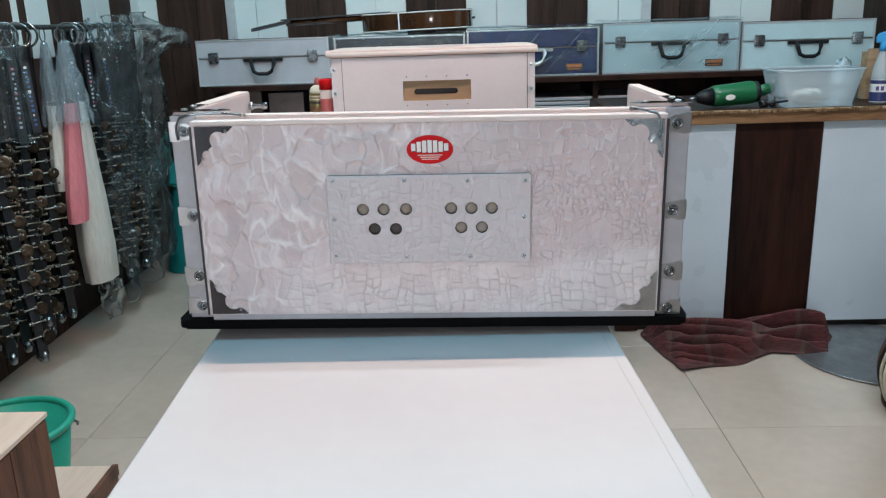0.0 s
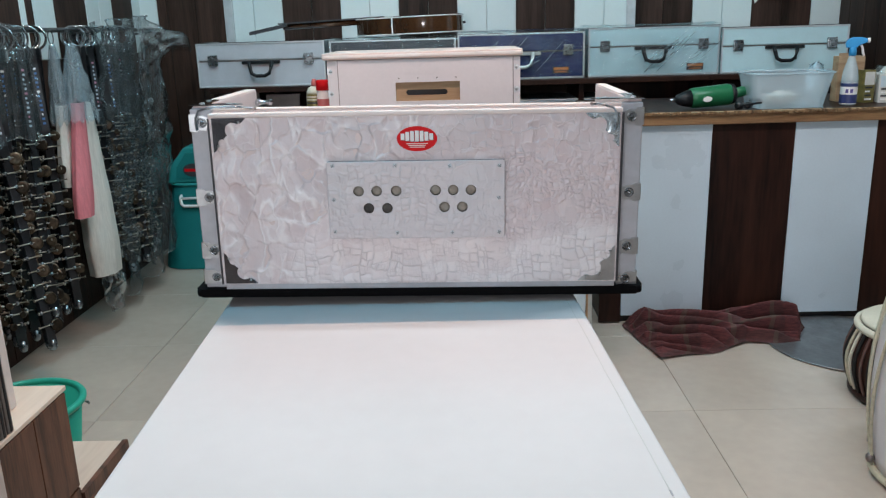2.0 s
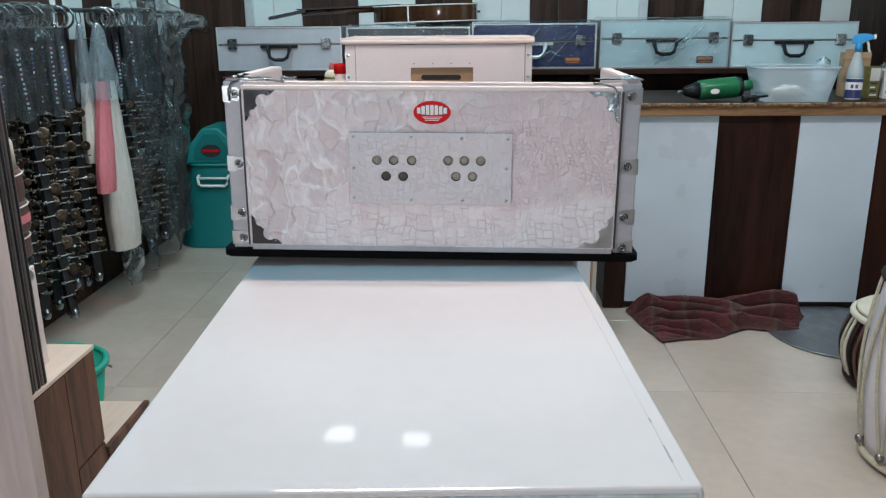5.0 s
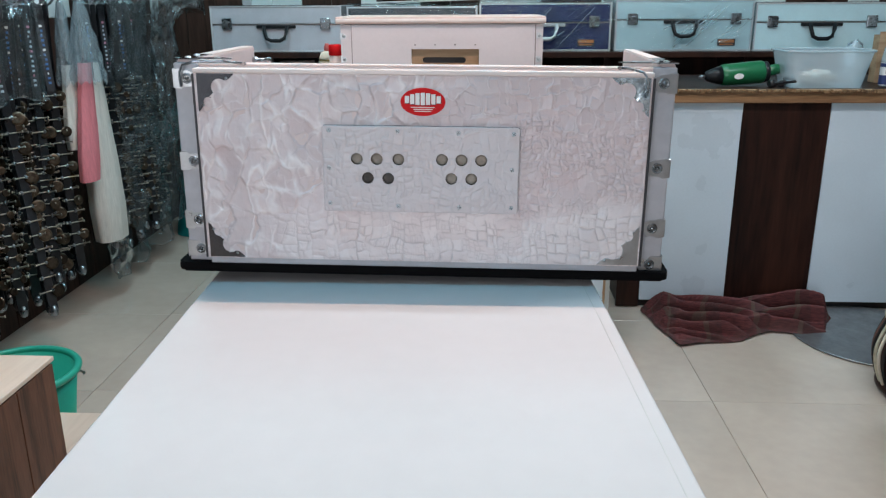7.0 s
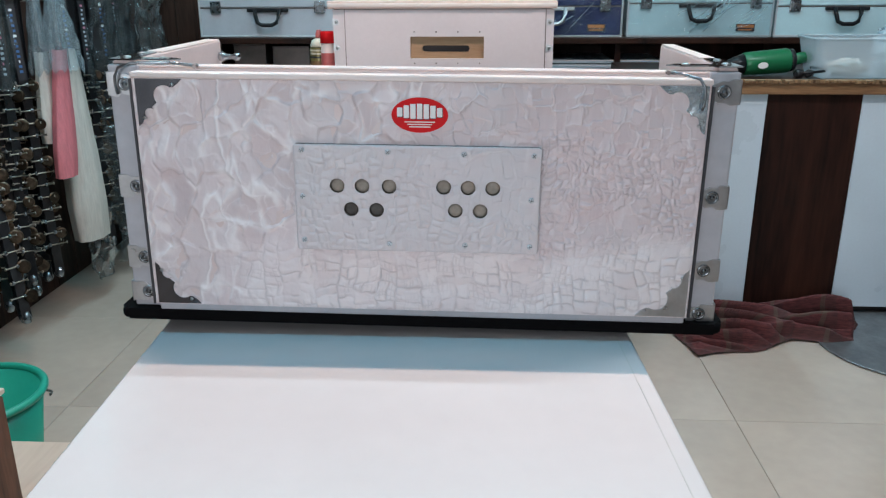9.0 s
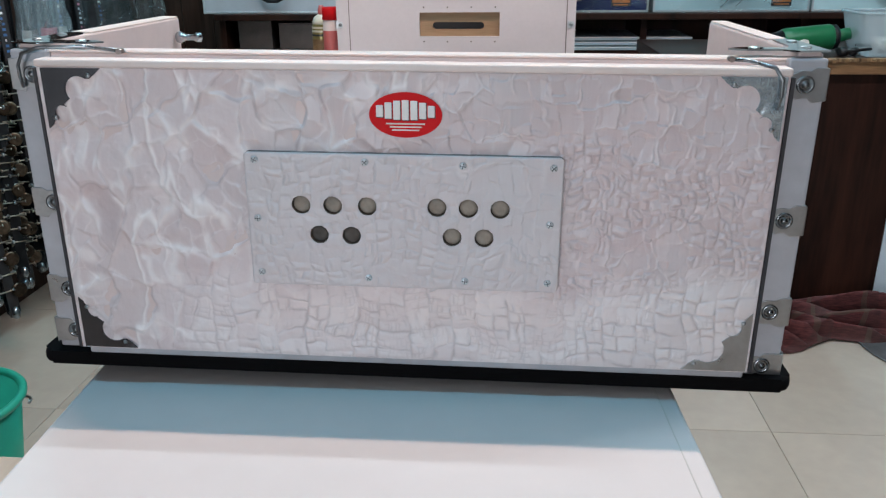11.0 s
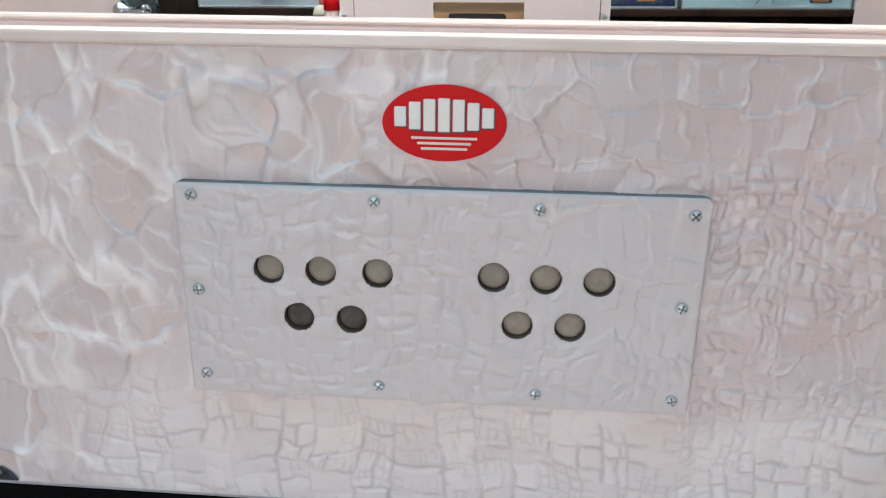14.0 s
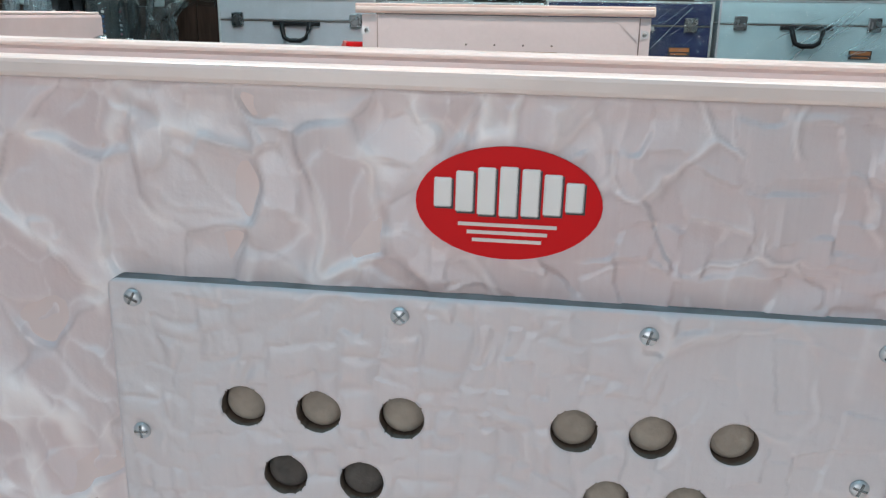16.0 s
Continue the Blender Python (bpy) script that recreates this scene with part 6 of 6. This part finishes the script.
def hanging_whisk(y, lean, cloth_mat, label, top, low, width, out=0.075):
    w = thing("hair_whisk", pose(RX + out, y, RZ, 0, 0, 0), label, "whisk", "whisks on the rail")

    def f(u, v):
        a = 2 * math.pi * u
        z = -top - (low - top) * v
        r = width * (0.58 + 0.42 * min(1, v * 1.25) ** 0.8) * (1 - 0.28 * max(0, v - 0.8) * 5 * 0.4)
        r *= 1 + 0.045 * math.sin(9 * a + 4 * v) + 0.08 * noise.noise(Vector((math.cos(a) * 2, math.sin(a) * 2, v * 4 + y)))
        return Vector((0.6 * r * math.cos(a), lean * v + r * math.sin(a), z))

    part("hair", B().sheet(f, 40, 26, True), cloth_mat, w)
    part("handle", B().lathe([(0.012, -top - 0.02), (0.014, -top + 0.05), (0.010, -0.06), (0.004, -0.045)], 14), "chrome", w, "steel handle in clear plastic")
    part("loop", B().tube([(0, 0.018 * math.sin(6.2832 * i / 16), -0.026 + 0.024 * math.cos(6.2832 * i / 16)) for i in range(16)], 0.002, 6, True), "strip_steel", w)

    def g(u, v):
        a = 2 * math.pi * u
        z = -0.05 - (top + 0.01 + 0.05 * noise.noise(Vector((math.cos(a) * 2, math.sin(a) * 2, y * 9)))) * v
        r = (0.013 + width * 0.66 * v ** 0.8) * (1 + 0.22 * noise.noise(Vector((math.cos(a) * 2.5, math.sin(a) * 2.5, v * 5))))
        return Vector((0.75 * r * math.cos(a), lean * 0.3 * v + r * math.sin(a), z))

    part("plastic_sleeve", B().sheet(g, 36, 22, True), "sleeve", w, "crumpled clear plastic sleeve")


hanging_whisk(2.905, -0.01, "hair", "white hair whisk with a steel handle in a plastic sleeve", 0.26, 0.55, 0.050, 0.06)
hanging_whisk(2.935, -0.07, "pink_cloth", "pink cloth-covered whisk hanging in a plastic sleeve", 0.255, 0.660, 0.052, 0.105)
hanging_whisk(2.995, 0.02, "hair", "white hair whisk hanging from the rail", 0.26, 0.915, 0.092, 0.085)


def film_sheet(y0, y1, z0, z1, seed, label, out=0.05, material="cover", flare=0.0):
    s = thing("plastic_cover", pose(RX + out, y0, 0), label, "plastic cover", "plastic covers on the rail")

    def f(u, v):
        y = u * (y1 - y0)
        z = z0 + (z1 - z0) * v
        q = Vector((y * 14 + seed, z * 9, seed))
        edge = 0.05 * noise.noise(Vector((seed, z * 7, 1.0))) * (u - 0.5) * 2
        return Vector((0.035 * noise.noise(q) + 0.02 * noise.noise(q * 2.7) + 0.02 * math.sin(u * 9 + seed) + 0.5 * flare * u * max(0.0, v - 0.72) * 3.5, y + edge + flare * u * max(0.0, v - 0.72) * 3.5, z - 0.16 * (flare > 0) * u * u * max(0.0, v - 0.80) * 5 + 0.03 * noise.noise(Vector((y * 12, seed, 0)))))

    part("film", B().sheet(f, 40, 44), material, s)
    part("hem", B().tube([f(k / 24, 0.0) for k in range(25)], 0.0022, 6), material, s, "rolled lower edge of the film")
    part("top_fold", B().tube([f(k / 24, 1.0) for k in range(25)], 0.0035, 6), material, s, "gathered upper edge of the film")
    return s


film_sheet(2.02, 2.40, 0.74, 1.15, 2.2, "clear plastic cover over the tops of hanging tongs", 0.055, "film_blue")
film_sheet(2.36, 2.72, 0.80, 1.16, 5.4, "clear plastic cover over the tops of hanging tongs", 0.050, "film_blue")
film_sheet(3.22, 3.60, 0.07, 0.60, 6.1, "trailing clear plastic cover round the ends of hanging tongs", 0.07, "film_blue")
film_sheet(3.52, 3.90, 0.12, 0.62, 8.8, "trailing clear plastic cover round the ends of hanging tongs", 0.07, "film_blue")
film_sheet(3.24, 3.55, 0.50, 1.16, 1.3, "crumpled clear plastic cover over hanging tongs", 0.05, "film_blue")
film_sheet(3.42, 3.72, 0.42, 1.19, 4.1, "crumpled clear plastic cover over hanging tongs", 0.06, "film_blue")
film_sheet(3.62, 3.94, 0.48, 1.20, 7.7, "torn clear plastic cover hanging over tongs", 0.06, flare=0.20)
film_sheet(3.02, 3.20, 0.06, 0.30, 9.2, "loose clear plastic bag end hanging near the floor", 0.075)


# ---- dustbin in the corner ----
def dustbin():
    d = thing("dustbin", pose(-1.237, 3.995, 0), "teal plastic dustbin with a gabled swing lid and white handle", "dustbin")

    def shell(z0, z1, k0, k1, w=0.138, dp=0.130):
        def f(u, v):
            a = 2 * math.pi * u
            k = k0 + (k1 - k0) * v
            return Vector((math.copysign(abs(math.cos(a)) ** 0.6, math.cos(a)) * w * k, math.copysign(abs(math.sin(a)) ** 0.6, math.sin(a)) * dp * k, z0 + (z1 - z0) * v))
        return f

    part("body", B().sheet(shell(0.004, 0.415, 1.50, 1.03), 56, 8, True), "teal", d)
    part("bottom", B().box(-0.12, 0.12, -0.115, 0.115, 0.0, 0.006, 0.002), "teal", d)
    f = shell(0.415, 0.415, 1.05, 1.05)
    part("rim", B().tube([f(i / 56, 0) for i in range(56)], 0.008, 8, True), "teal_lid", d)
    gable = [(-0.138, 0.422), (0.138, 0.422), (0.120, 0.505), (0.050, 0.590), (0.034, 0.600), (-0.034, 0.600), (-0.050, 0.590), (-0.120, 0.505)]
    part("lid", B().prism(gable, 0.262, pose(0, 0.131, 0, 90), 0.010), "teal_lid", d, "teal gabled lid, paled for light from above")
    part("flap", B().prism([(-0.092, 0.445), (0.092, 0.445), (0.086, 0.500), (0.036, 0.570), (-0.036, 0.570), (-0.086, 0.500)], 0.006, pose(0, -0.129, 0, 90), 0.001), "teal", d, "swing flap in the lid")
    n = 28
    o = part("sticker", B().prism([(0.050 * math.cos(6.2832 * i / n), 0.032 * math.sin(6.2832 * i / n)) for i in range(n)], 0.002, pose(-0.004, -0.1345, 0.487, 90)), "ink", d, "dark oval sticker with a red band")
    part("mark", B().box(-0.042, 0.042, -0.007, 0.007, 0, 0.0035), "red", o, at=pose(-0.004, -0.1345, 0.487, 90))
    part("handle", B().tube([(-0.075, -0.132, 0.362), (-0.075, -0.156, 0.356), (-0.072, -0.160, 0.325), (-0.060, -0.161, 0.314), (0.060, -0.161, 0.314), (0.072, -0.160, 0.325), (0.075, -0.156, 0.356), (0.075, -0.132, 0.362)], 0.0075, 8), "white", d, "white carrying handle")
    part("handle_bar", B().tube([(-0.072, -0.157, 0.352), (0.072, -0.157, 0.352)], 0.006, 8), "white", d)


dustbin()


# ---- floor tiles ----
TILE = 0.600
proto = None
for i in range(-2, 6):
    for j in range(-10, 5):
        x0, y0 = -1.065 + i * TILE, 2.215 + j * TILE
        x1, y1 = x0 + TILE, y0 + TILE
        a, c = max(x0, XW), min(x1, XE)
        e0, f0 = max(y0, YS - 1.4), min(y1, YN)
        if c - a < 0.02 or f0 - e0 < 0.02:
            continue
        if (a, c, e0, f0) == (x0, x1, y0, y1):
            if proto is None:
                proto = part("tile", B().box(0.0007, TILE - 0.0007, 0.0007, TILE - 0.0007, -0.01, 0.0, 0.001, 1), "tile", floor, at=pose(x0, y0, 0))
            else:
                again(proto, "tile", floor, pose(x0, y0, 0))
        else:
            part("tile", B().box(0.0007, c - a - 0.0007, 0.0007, f0 - e0 - 0.0007, -0.01, 0.0, 0.001, 1), "tile", floor, at=pose(a, e0, 0))
